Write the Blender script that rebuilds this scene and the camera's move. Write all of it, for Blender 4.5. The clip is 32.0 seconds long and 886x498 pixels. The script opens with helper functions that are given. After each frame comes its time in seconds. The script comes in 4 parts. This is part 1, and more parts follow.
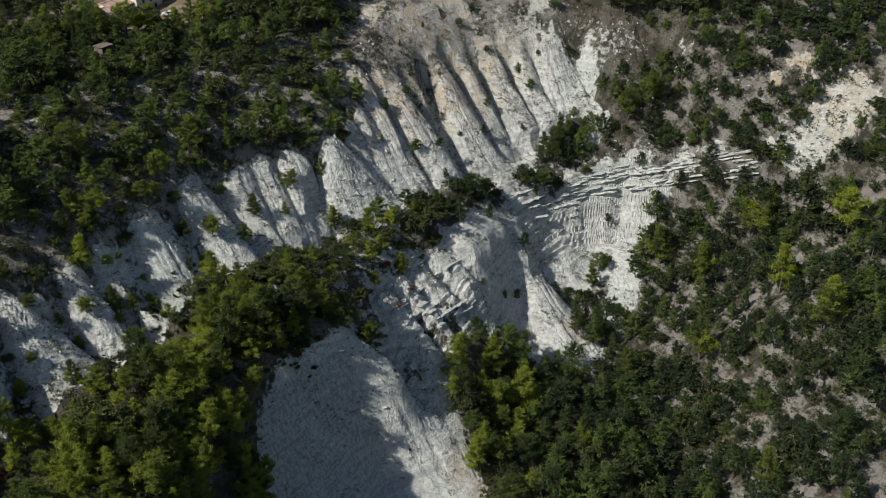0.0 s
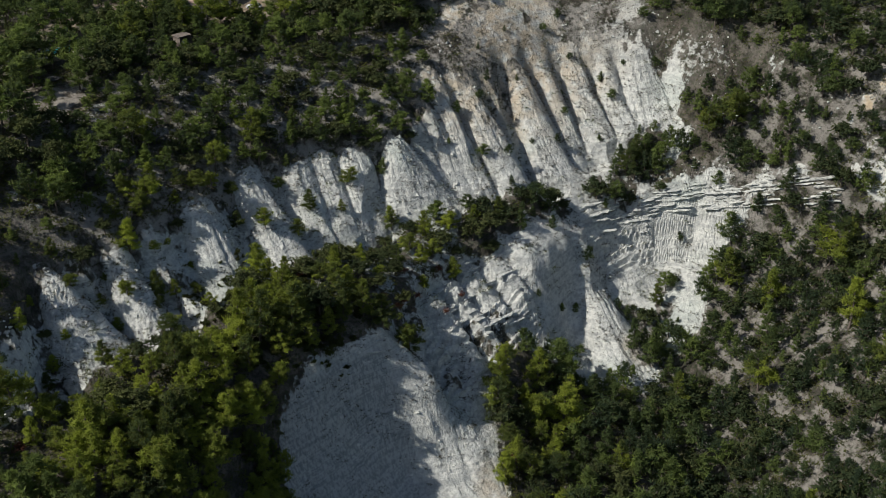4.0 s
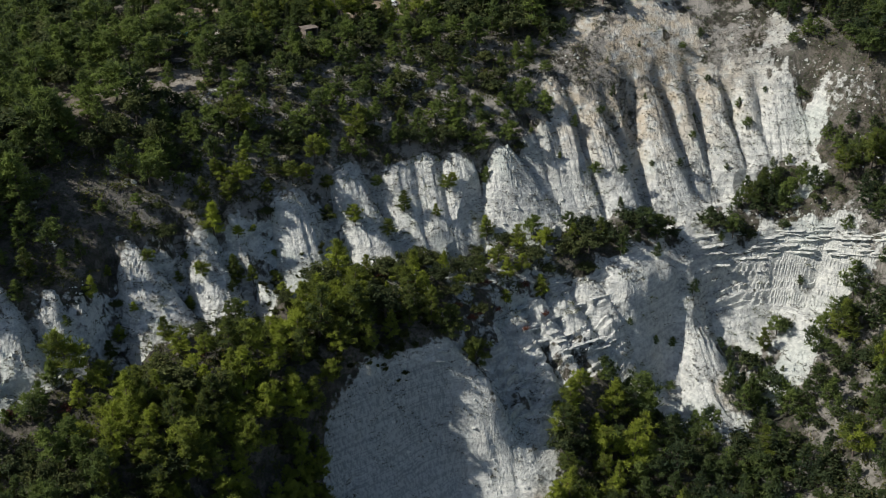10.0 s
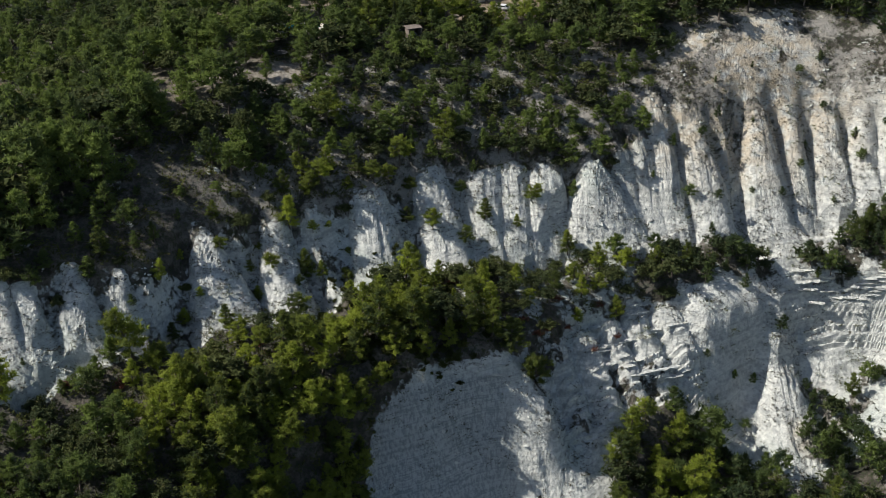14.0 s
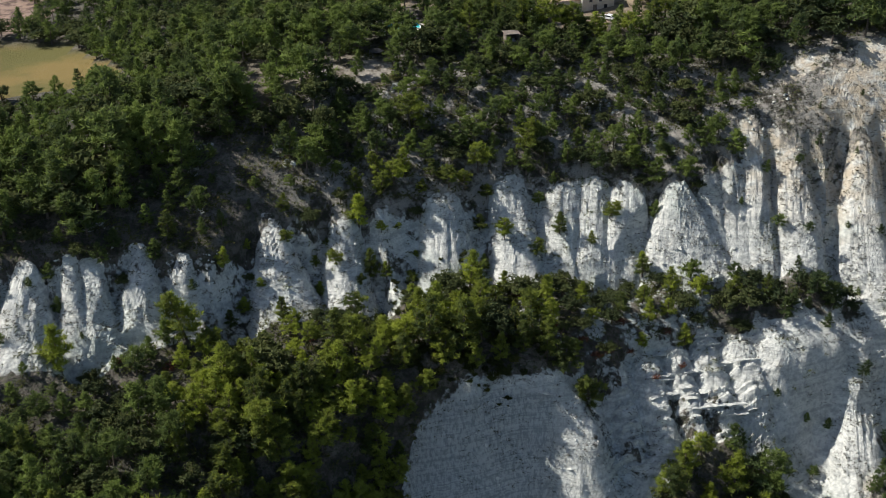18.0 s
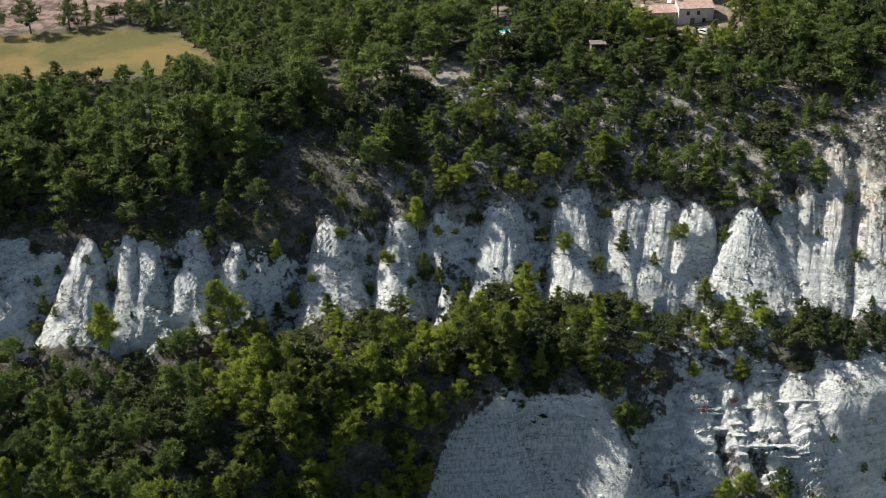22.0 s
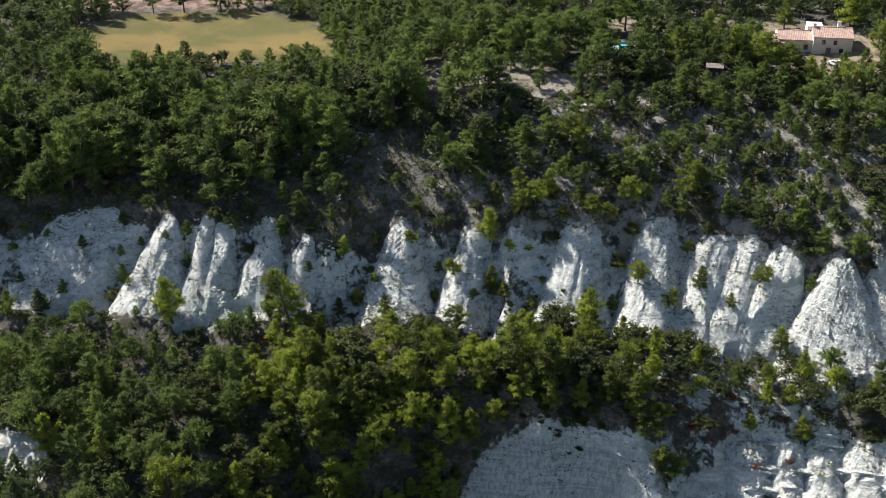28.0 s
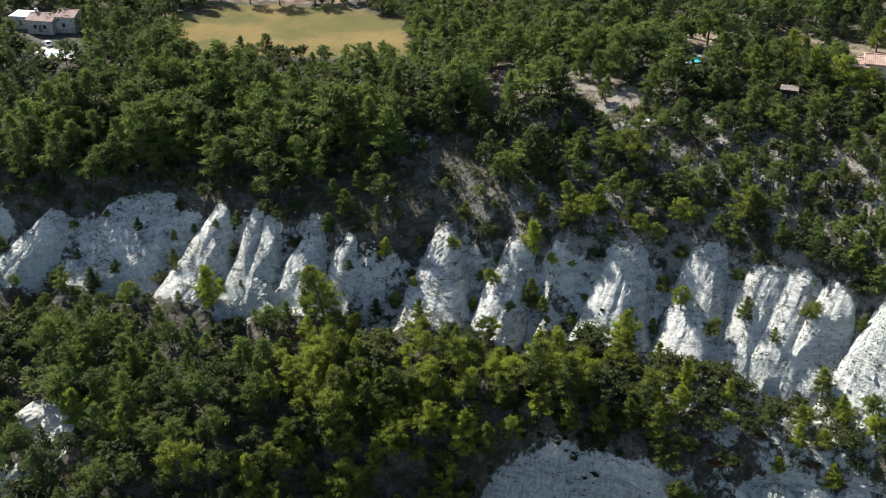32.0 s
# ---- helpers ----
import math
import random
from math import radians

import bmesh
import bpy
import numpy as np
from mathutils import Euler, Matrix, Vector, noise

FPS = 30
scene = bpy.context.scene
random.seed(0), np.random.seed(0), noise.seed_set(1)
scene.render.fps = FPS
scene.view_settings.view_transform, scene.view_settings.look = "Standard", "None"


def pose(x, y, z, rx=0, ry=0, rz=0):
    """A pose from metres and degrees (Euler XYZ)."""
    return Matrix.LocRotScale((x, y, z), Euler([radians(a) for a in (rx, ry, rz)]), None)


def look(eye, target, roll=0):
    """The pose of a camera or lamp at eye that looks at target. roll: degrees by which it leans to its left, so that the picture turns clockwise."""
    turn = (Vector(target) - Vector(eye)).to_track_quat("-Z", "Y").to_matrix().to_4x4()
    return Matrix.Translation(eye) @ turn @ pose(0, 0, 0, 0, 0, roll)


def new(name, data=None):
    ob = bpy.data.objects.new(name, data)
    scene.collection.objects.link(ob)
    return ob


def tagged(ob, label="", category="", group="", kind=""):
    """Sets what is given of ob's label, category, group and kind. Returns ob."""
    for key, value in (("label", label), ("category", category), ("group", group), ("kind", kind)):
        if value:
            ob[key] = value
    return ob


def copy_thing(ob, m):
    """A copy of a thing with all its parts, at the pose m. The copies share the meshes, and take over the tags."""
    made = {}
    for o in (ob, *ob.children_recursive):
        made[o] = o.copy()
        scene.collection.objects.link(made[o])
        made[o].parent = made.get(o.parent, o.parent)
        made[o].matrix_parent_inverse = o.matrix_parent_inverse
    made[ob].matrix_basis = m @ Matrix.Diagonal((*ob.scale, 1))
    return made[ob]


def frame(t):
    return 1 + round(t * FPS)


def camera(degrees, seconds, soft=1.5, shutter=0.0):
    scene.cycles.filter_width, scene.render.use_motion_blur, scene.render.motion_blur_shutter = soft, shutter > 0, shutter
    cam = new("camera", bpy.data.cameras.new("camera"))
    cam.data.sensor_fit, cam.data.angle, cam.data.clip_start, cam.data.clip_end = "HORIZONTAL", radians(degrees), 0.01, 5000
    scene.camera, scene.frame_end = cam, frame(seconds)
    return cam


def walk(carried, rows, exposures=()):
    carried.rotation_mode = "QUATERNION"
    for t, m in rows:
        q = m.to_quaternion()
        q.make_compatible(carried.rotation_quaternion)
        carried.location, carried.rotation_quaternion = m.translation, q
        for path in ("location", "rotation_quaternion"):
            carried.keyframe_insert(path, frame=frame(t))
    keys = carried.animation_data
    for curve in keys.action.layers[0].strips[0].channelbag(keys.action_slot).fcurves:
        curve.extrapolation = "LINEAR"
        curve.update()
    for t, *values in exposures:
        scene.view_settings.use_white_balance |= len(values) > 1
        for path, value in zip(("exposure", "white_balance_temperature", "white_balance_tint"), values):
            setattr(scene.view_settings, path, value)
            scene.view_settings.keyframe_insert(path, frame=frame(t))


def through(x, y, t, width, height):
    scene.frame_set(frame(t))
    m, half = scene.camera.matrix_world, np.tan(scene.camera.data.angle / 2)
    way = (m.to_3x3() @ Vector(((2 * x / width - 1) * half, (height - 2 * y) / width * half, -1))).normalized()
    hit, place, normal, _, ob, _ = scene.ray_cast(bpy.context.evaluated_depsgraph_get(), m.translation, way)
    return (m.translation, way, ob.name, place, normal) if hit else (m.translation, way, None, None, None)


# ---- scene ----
cam = camera(41.12, 32.0, soft=0.5)

# seconds, x, y, z, yaw, pitch, roll
PATH = [
    (0, -103.32, 20.26, -5.49, -38.510, -27.928, 0.029),
    (1, -97.42, 17.31, -4.47, -36.324, -28.141, 0.016),
    (2, -91.56, 14.34, -4.07, -34.225, -28.226, 0.021),
    (3, -85.69, 11.37, -4.12, -32.046, -28.205, 0.031),
    (5.5, -70.45, 5.26, -4.06, -26.579, -28.216, 0.042),
    (7, -61.06, 2.30, -4.10, -23.352, -28.191, 0.077),
    (8, -54.68, 0.73, -3.85, -21.155, -28.227, 0.093),
    (9, -48.16, -0.44, -3.40, -18.778, -28.311, 0.090),
    (10, -41.81, -1.21, -2.86, -16.275, -28.413, 0.057),
    (11, -35.52, -1.62, -2.23, -13.778, -28.542, -0.009),
    (12, -29.16, -1.81, -1.69, -11.302, -28.652, -0.047),
    (13, -22.74, -1.77, -1.28, -8.796, -28.735, -0.088),
    (14, -16.29, -1.61, -0.85, -6.253, -28.808, -0.103),
    (16.5, -0.01, 0.04, -0.01, -0.010, -28.971, -0.120),
    (17, 3.29, 0.61, 0.11, 1.221, -28.994, -0.118),
    (18, 9.86, 1.85, 0.24, 3.644, -29.020, -0.092),
    (19, 16.22, 3.33, 0.46, 6.019, -29.068, -0.073),
    (20, 22.54, 5.09, 0.69, 8.369, -29.116, -0.078),
    (21, 28.96, 7.17, 0.89, 10.709, -29.164, -0.054),
    (22, 35.22, 9.51, 1.10, 12.975, -29.218, -0.039),
    (23, 41.42, 11.96, 1.25, 15.200, -29.248, -0.010),
    (24, 47.51, 14.67, 1.44, 17.415, -29.288, 0.018),
    (25, 53.53, 17.60, 1.71, 19.647, -29.347, 0.043),
    (27.5, 67.73, 26.05, 2.32, 25.281, -29.486, 0.068),
    (28, 70.36, 27.85, 2.42, 26.381, -29.509, 0.055),
    (29, 75.59, 31.59, 2.57, 28.585, -29.539, 0.035),
    (30, 80.69, 35.58, 2.74, 30.794, -29.582, 0.031),
    (31, 85.78, 39.88, 2.81, 32.995, -29.608, 0.073),
    (32, 91.00, 44.59, 2.84, 35.185, -29.623, 0.124),
]
EXPOSURES = [(0, -0.5), (9, -0.31), (18, 0.12), (25, 0.41), (32, 0.6)]
walk(cam, [(t, pose(x, y, z, 90 + pitch, roll, yaw)) for t, x, y, z, yaw, pitch, roll in PATH], EXPOSURES)

# ---- sky and sun ----
SUN_WAY = Vector((-0.732, 0.15, 0.665)).normalized()
world = bpy.data.worlds.new("world")
scene.world = world
world.use_nodes = True
sky = world.node_tree.nodes.new("ShaderNodeTexSky")
sky.sky_type, sky.sun_disc = "NISHITA", False
sky.sun_elevation = math.asin(SUN_WAY.z)
sky.sun_rotation = math.atan2(SUN_WAY.x, SUN_WAY.y)
back = world.node_tree.nodes["Background"]
world.node_tree.links.new(sky.outputs[0], back.inputs[0])
back.inputs[1].default_value = 0.09
sun = new("sun", bpy.data.lights.new("sun", "SUN"))
sun.data.energy, sun.data.angle, sun.data.color = 5.8, radians(0.55), (1.0, 0.95, 0.87)
sun.matrix_world = look((SUN_WAY * 900 + Vector((0, 230, -130)))[:], (0, 230, -130))



# ---- materials ----
class Nodes:
    """A short way to write node materials."""

    def __init__(self, name):
        self.mat = bpy.data.materials.new(name)
        self.mat.use_nodes = True
        self.tree = self.mat.node_tree
        self.bsdf = self.tree.nodes["Principled BSDF"]
        self.out = self.tree.nodes["Material Output"]

    def node(self, kind, *inputs, **settings):
        n = self.tree.nodes.new(kind)
        for key, value in settings.items():
            setattr(n, key, value)
        for i, value in enumerate(inputs):
            self.put(n.inputs[i], value)
        return n

    def put(self, socket, value):
        if value is None:
            return
        if isinstance(value, bpy.types.Node):
            value = value.outputs[0]
        if isinstance(value, bpy.types.NodeSocket):
            self.tree.links.new(value, socket)
        elif isinstance(value, tuple) and len(value) == 3 and socket.type == "RGBA":
            socket.default_value = (*value, 1)
        else:
            socket.default_value = value

    def math(self, op, a, b=None, clamp=False):
        return self.node("ShaderNodeMath", a, b, operation=op, use_clamp=clamp)

    def mix(self, fac, a, b):
        n = self.tree.nodes.new("ShaderNodeMix")
        n.data_type = "RGBA"
        self.put(n.inputs[0], fac)
        self.put(n.inputs[6], a)
        self.put(n.inputs[7], b)
        return n.outputs[2]

    def scale(self, vec, v):
        return self.node("ShaderNodeVectorMath", vec, v, operation="MULTIPLY")

    def noise(self, vec, scale, detail=4.0, rough=0.55):
        n = self.tree.nodes.new("ShaderNodeTexNoise")
        self.put(n.inputs["Vector"], vec)
        n.inputs["Scale"].default_value, n.inputs["Detail"].default_value, n.inputs["Roughness"].default_value = scale, detail, rough
        return n.outputs[0]

    def ramp(self, fac, lo, hi):
        """0 below lo, 1 above hi."""
        n = self.tree.nodes.new("ShaderNodeMapRange")
        self.put(n.inputs[0], fac)
        n.inputs[1].default_value, n.inputs[2].default_value = lo, hi
        n.interpolation_type = "SMOOTHSTEP"
        return n.outputs[0]

    def attr(self, name):
        return self.node("ShaderNodeAttribute", attribute_name=name).outputs["Fac"]

    def finish(self, color, rough=0.8, bump=None, strength=0.5, distance=0.1):
        self.put(self.bsdf.inputs["Base Color"], color)
        self.put(self.bsdf.inputs["Roughness"], rough)
        if bump is not None:
            b = self.tree.nodes.new("ShaderNodeBump")
            self.put(b.inputs["Height"], bump)
            b.inputs["Strength"].default_value, b.inputs["Distance"].default_value = strength, distance
            self.tree.links.new(b.outputs[0], self.bsdf.inputs["Normal"])
        return self.mat


def marl_color(m, pos, ochre):
    """Pale grey marl: thin dipping beds, fine runnels, greenish and buff stains, dark grains. Gives its colour and the noises in it."""
    big, mid, fine = m.noise(pos, 0.035, 3), m.noise(pos, 0.32, 5, 0.6), m.noise(pos, 3.4, 4, 0.7)
    level = m.node("ShaderNodeVectorMath", pos, (-0.10, 0.03, 1.0), operation="DOT_PRODUCT").outputs["Value"]
    level = m.math("ADD", level, m.math("MULTIPLY", mid, 0.9))
    flat = m.scale(pos, (0.03, 0.03, 0.0))
    bedded = m.node("ShaderNodeVectorMath", flat, m.node("ShaderNodeCombineXYZ", 0.0, 0.0, level), operation="ADD")
    beds, thin = m.noise(bedded, 0.8, 4, 0.6), m.noise(bedded, 3.2, 3, 0.6)
    streak = m.noise(m.scale(pos, (1.0, 1.0, 0.12)), 1.7, 4, 0.65)
    marl = m.mix(m.ramp(m.math("ADD", m.math("MULTIPLY", beds, 0.45), m.math("MULTIPLY", m.noise(pos, 0.9, 5, 0.65), 0.55)), 0.38, 0.58), (0.43, 0.445, 0.43), (0.745, 0.752, 0.705))
    marl = m.mix(m.math("MULTIPLY", m.ramp(big, 0.5, 0.66), 0.45), marl, (0.50, 0.57, 0.52))
    marl = m.mix(m.math("MULTIPLY", m.ramp(thin, 0.53, 0.66), 0.42), marl, (0.32, 0.34, 0.34))
    marl = m.mix(m.math("MULTIPLY", m.ramp(streak, 0.54, 0.70), 0.30), marl, (0.36, 0.36, 0.34))
    marl = m.mix(m.math("MULTIPLY", m.ramp(mid, 0.57, 0.72), 0.18), marl, (0.53, 0.48, 0.39))
    marl = m.mix(m.math("MULTIPLY", m.ramp(fine, 0.60, 0.68), 0.55), marl, (0.20, 0.19, 0.16))
    marl = m.mix(m.math("MULTIPLY", ochre, m.ramp(mid, 0.3, 0.6)), marl, (0.52, 0.42, 0.29))
    return marl, mid, fine, m.math("ADD", m.math("MULTIPLY", thin, 0.5), m.math("MULTIPLY", streak, 0.9))


def rubble_height(m, pos, thin):
    coarse = m.math("MULTIPLY", m.noise(pos, 1.1, 6, 0.7), 0.40)
    return m.math("ADD", m.math("ADD", coarse, m.math("MULTIPLY", m.noise(pos, 3.6, 5, 0.7), 0.22)), m.math("MULTIPLY", thin, 0.42))


def marl_material():
    m = Nodes("marl")
    pos = m.node("ShaderNodeNewGeometry").outputs["Position"]
    marl, mid, fine, thin = marl_color(m, pos, 0.0)
    return m.finish(marl, 0.95, rubble_height(m, pos, thin), 1.0, 1.0)


def ground_material():
    m = Nodes("ground")
    pos = m.node("ShaderNodeNewGeometry").outputs["Position"]
    bare, field, dust, ochre, burnt = (m.attr(a) for a in ("bare", "field", "dust", "ochre", "burnt"))
    marl, mid, fine, thin = marl_color(m, pos, ochre)
    # Shade of the lower west face put into the colour, with bedding lines
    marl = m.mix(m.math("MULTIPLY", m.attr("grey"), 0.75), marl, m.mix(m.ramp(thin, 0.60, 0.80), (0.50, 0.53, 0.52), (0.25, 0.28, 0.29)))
    # forest floor: needles, dry grass and broken stone
    floor = m.mix(m.ramp(mid, 0.38, 0.62), (0.046, 0.042, 0.033), (0.120, 0.102, 0.082))
    floor = m.mix(m.ramp(m.noise(pos, 1.3, 5, 0.7), 0.48, 0.6), floor, (0.035, 0.045, 0.018))
    floor = m.mix(m.math("MULTIPLY", m.ramp(m.noise(pos, 0.16, 7, 0.75), 0.43, 0.57), m.attr("stony")), floor, (0.43, 0.41, 0.375))
    edge = m.math("ADD", bare, m.math("MULTIPLY", m.math("SUBTRACT", m.noise(pos, 0.7, 4, 0.6), 0.5), 0.8))
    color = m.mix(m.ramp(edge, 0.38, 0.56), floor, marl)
    # mown field, with its swaths
    turn = m.node("ShaderNodeVectorRotate", pos, (0.0, 0.0, 0.0), (0.0, 0.0, 1.0), 0.5, rotation_type="AXIS_ANGLE")
    swath = m.node("ShaderNodeTexWave", m.scale(turn, (0.0, 1.0, 0.0)))
    swath.inputs["Scale"].default_value, swath.inputs["Distortion"].default_value, swath.inputs["Detail"].default_value = 0.11, 1.2, 3
    grass = m.mix(m.ramp(m.noise(pos, 0.045, 4), 0.4, 0.6), (0.125, 0.115, 0.026), (0.23, 0.165, 0.048))
    grass = m.mix(m.math("MULTIPLY", m.ramp(swath.outputs[0], 0.5, 0.95), 0.45), grass, (0.26, 0.22, 0.115))
    color = m.mix(field, color, grass)
    earth = m.mix(m.ramp(mid, 0.4, 0.6), (0.13, 0.085, 0.07), (0.34, 0.235, 0.18))
    color = m.mix(burnt, color, earth)
    sand = m.mix(m.ramp(mid, 0.35, 0.65), (0.28, 0.21, 0.14), (0.44, 0.35, 0.245))
    color = m.mix(dust, color, sand)
    rubble = rubble_height(m, pos, thin)
    return m.finish(color, 0.95, rubble, 1.0, 1.25)


def leaf_material(name, dark, light, dry, through=0.35):
    """Foliage: hue differs from tree to tree and leaf to leaf; some light passes through."""
    m = Nodes(name)
    pos = m.node("ShaderNodeNewGeometry")
    tree = m.node("ShaderNodeObjectInfo").outputs["Random"]
    one = pos.outputs["Random Per Island"]
    patch = m.noise(pos.outputs["Position"], 0.16, 2)
    cell = m.node("ShaderNodeTexVoronoi", m.scale(pos.outputs["Position"], (0.21, 0.21, 0.05)))
    cell.inputs["Scale"].default_value = 1.0
    cell = m.node("ShaderNodeSeparateColor", cell.outputs["Color"]).outputs[0]
    fac = m.math("ADD", m.math("MULTIPLY", one, 0.16), m.math("ADD", m.math("MULTIPLY", tree, 0.42), m.math("MULTIPLY", cell, 0.42)))
    color = m.mix(m.ramp(fac, 0.24, 0.80), dark, light)
    color = m.mix(m.math("MULTIPLY", m.ramp(patch, 0.45, 0.65), 0.5), color, dark)
    color = m.mix(m.math("MULTIPLY", m.ramp(one, 0.86, 1.0), 0.6), color, dry)
    m.finish(color, 0.75)
    m.bsdf.inputs["Specular IOR Level"].default_value = 0.12
    glow = m.node("ShaderNodeBsdfTranslucent", m.mix(0.5, color, light))
    mixer = m.node("ShaderNodeMixShader", through, m.bsdf.outputs[0], glow)
    m.tree.links.new(mixer.outputs[0], m.out.inputs[0])
    return m.mat


def plain(name, a, b, scale=3.0, rough=0.8, bump=0.0, metal=0.0):
    """A surface of two close tones with grain."""
    m = Nodes(name)
    pos = m.node("ShaderNodeTexCoord").outputs["Object"]
    n = m.noise(pos, scale, 5, 0.6)
    m.bsdf.inputs["Metallic"].default_value = metal
    return m.finish(m.mix(m.ramp(n, 0.3, 0.7), a, b), rough, m.noise(pos, scale * 6, 3) if bump else None, bump, 0.03)


GROUND = ground_material()
MARL = marl_material()
PINE = leaf_material("pine_needles", (0.052, 0.076, 0.034), (0.345, 0.405, 0.060), (0.22, 0.18, 0.06), 0.42)
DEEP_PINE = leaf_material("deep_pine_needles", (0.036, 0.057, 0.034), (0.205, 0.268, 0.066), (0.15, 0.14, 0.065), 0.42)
OAK = leaf_material("oak_leaves", (0.045, 0.064, 0.030), (0.130, 0.150, 0.055), (0.12, 0.10, 0.045), 0.42)
SCRUB = leaf_material("scrub_leaves", (0.036, 0.048, 0.018), (0.115, 0.130, 0.036), (0.16, 0.10, 0.05), 0.4)
RED_SCRUB = leaf_material("rusty_leaves", (0.10, 0.045, 0.035), (0.20, 0.09, 0.06), (0.16, 0.12, 0.05), 0.25)
LAVENDER = leaf_material("lavender_leaves", (0.10, 0.09, 0.13), (0.17, 0.15, 0.22), (0.12, 0.13, 0.09), 0.2)
TUFT = leaf_material("dry_tuft_leaves", (0.035, 0.032, 0.016), (0.085, 0.075, 0.035), (0.14, 0.10, 0.06), 0.2)
BARK = plain("bark", (0.07, 0.055, 0.045), (0.17, 0.14, 0.12), 4.0, 0.9, 0.6)
STONE = plain("stone", (0.36, 0.35, 0.32), (0.58, 0.57, 0.53), 1.2, 0.9, 0.5)
RENDER_WALL = plain("wall_render", (0.62, 0.53, 0.43), (0.72, 0.64, 0.54), 0.8, 0.9, 0.3)
# Pale render; on the big house's gables it stands in for sunlight
PALE_WALL = plain("pale_wall_render", (0.76, 0.72, 0.66), (0.84, 0.80, 0.74), 0.8, 0.9, 0.3)
TILE = plain("roof_tile", (0.36, 0.23, 0.18), (0.55, 0.39, 0.32), 0.9, 0.85, 0.4)
OLD_TILE = plain("weathered_roof_tile", (0.26, 0.18, 0.15), (0.40, 0.30, 0.26), 0.9, 0.85, 0.4)
GREY_ROOF = plain("grey_roofing", (0.20, 0.20, 0.21), (0.32, 0.32, 0.33), 1.5, 0.7, 0.2)
WOOD = plain("grey_boards", (0.12, 0.10, 0.085), (0.24, 0.20, 0.17), 2.0, 0.8, 0.4)
WHITE = plain("white_paint", (0.74, 0.74, 0.73), (0.82, 0.82, 0.81), 1.0, 0.5)
PAVING = plain("pale_paving", (0.60, 0.54, 0.45), (0.74, 0.68, 0.59), 1.0, 0.85, 0.3)
WATER = plain("pool_water", (0.05, 0.50, 0.55), (0.09, 0.62, 0.66), 0.5, 0.08)
COVER = plain("pool_cover", (0.50, 0.58, 0.66), (0.62, 0.70, 0.76), 0.5, 0.4)
DARK = plain("dark_metal", (0.03, 0.03, 0.035), (0.06, 0.06, 0.065), 3.0, 0.5)
RUBBER = plain("rubber", (0.02, 0.02, 0.02), (0.035, 0.035, 0.035), 4.0, 0.8)
CAR_WHITE = plain("white_car_paint", (0.76, 0.77, 0.78), (0.80, 0.81, 0.82), 0.5, 0.25)
GLASS_DARK = plain("tinted_glass", (0.02, 0.025, 0.03), (0.03, 0.035, 0.04), 0.5, 0.06)


# ---- the lie of the land: crest, foot and valley lines, metres ----
RIM = [(-260, 205, -116), (-150, 236, -115), (-112, 246, -114), (-88, 256, -112), (-62, 268, -108.5), (-45, 275, -107.5), (-15, 281, -108), (12, 285, -108), (40, 286, -108),
       (66, 285, -106.5), (88, 287.5, -99), (106, 290.5, -98), (124, 284, -99.5), (140, 266, -103.5), (152, 240, -106.5), (168, 207, -109), (190, 170, -110), (230, 110, -112)]
CREST = [(-190, 168, -131), (-150, 182, -130), (-129, 193, -129), (-110, 210, -127.5), (-91, 214, -126), (-70, 221, -127), (-58, 222, -128), (-44, 236.5, -126.3),
         (-28, 243, -126.5), (-5, 251.5, -126.3), (9, 258.5, -125.6), (32, 260, -126), (50, 257.5, -124.3), (66, 264, -121), (85, 267, -119.5), (104, 267.5, -120)]
CAP_TOP = [(70, 270.5, -115), (84, 273.5, -112.5), (98, 276.5, -110), (112, 278.5, -108.2), (126.5, 270.8, -108.6)]
CAP_FOOT = [(70, 268.3, -118.6), (84, 271, -116.6), (98, 273.8, -114.5), (111, 275, -114), (124.5, 267.5, -115)]
EAST = [(107, 253.5, -136.5), (121, 255.5, -127.5), (131, 252.5, -126), (135, 231, -132), (150, 206, -132), (158, 180, -138), (172, 145, -142)]
FOOT = [(-190, 150, -143), (-150, 166, -142), (-110, 193, -140.5), (-90, 195, -138.5), (-68, 206, -140), (-48, 217, -139.5), (-37, 220, -139.6), (-24, 225, -139.5), (0, 238, -139.5),
        (12.5, 242, -139.8), (34, 245, -140), (48, 245, -140), (69, 245, -140), (76, 242, -141), (90, 243, -142), (104, 243, -142), (120, 238, -143)]
SHELF = [(24, 229, -143), (40, 233, -144), (56, 237, -145.5), (76, 236, -145.3), (88, 237, -147), (104, 236.5, -148.5), (124, 225, -157.5)]
SCARP_TOP = [(150, 199, -131.5), (136, 219, -138), (119.5, 233, -142.6), (107, 238, -144.5), (90, 239.5, -144.5)]
SCARP_FOOT = [(149, 192, -142.5), (133, 214, -149), (114.5, 230, -158), (104, 232, -158), (90, 231.5, -156.5)]
BRINK = [(-40, 186, -153), (-24, 196, -151), (-12, 204.5, -149), (-4, 208, -147.3), (3, 209.3, -146), (12, 212, -146.8), (22, 213.2, -148.3), (28, 220, -148.2), (39.5, 228, -148), (50, 231.5, -148.2), (61, 234, -148)]
CLIFF = [(-30, 178, -166), (-16, 193, -165), (-8, 200, -164), (3, 202.5, -162), (13, 206.8, -161), (18, 207, -160.5), (23, 204.3, -162), (27, 200.5, -167)]
NOSE = [(22, 213, -148.5), (26.5, 210.6, -151.5), (29.5, 208, -154.5), (31, 205, -158.2)]
NOSE_FOOT = [(29.5, 199.5, -170), (34, 200.5, -170), (38, 191, -178)]
APRON = [(-14, 184, -178), (2, 192, -177), (12, 196, -177), (20, 199, -178)]
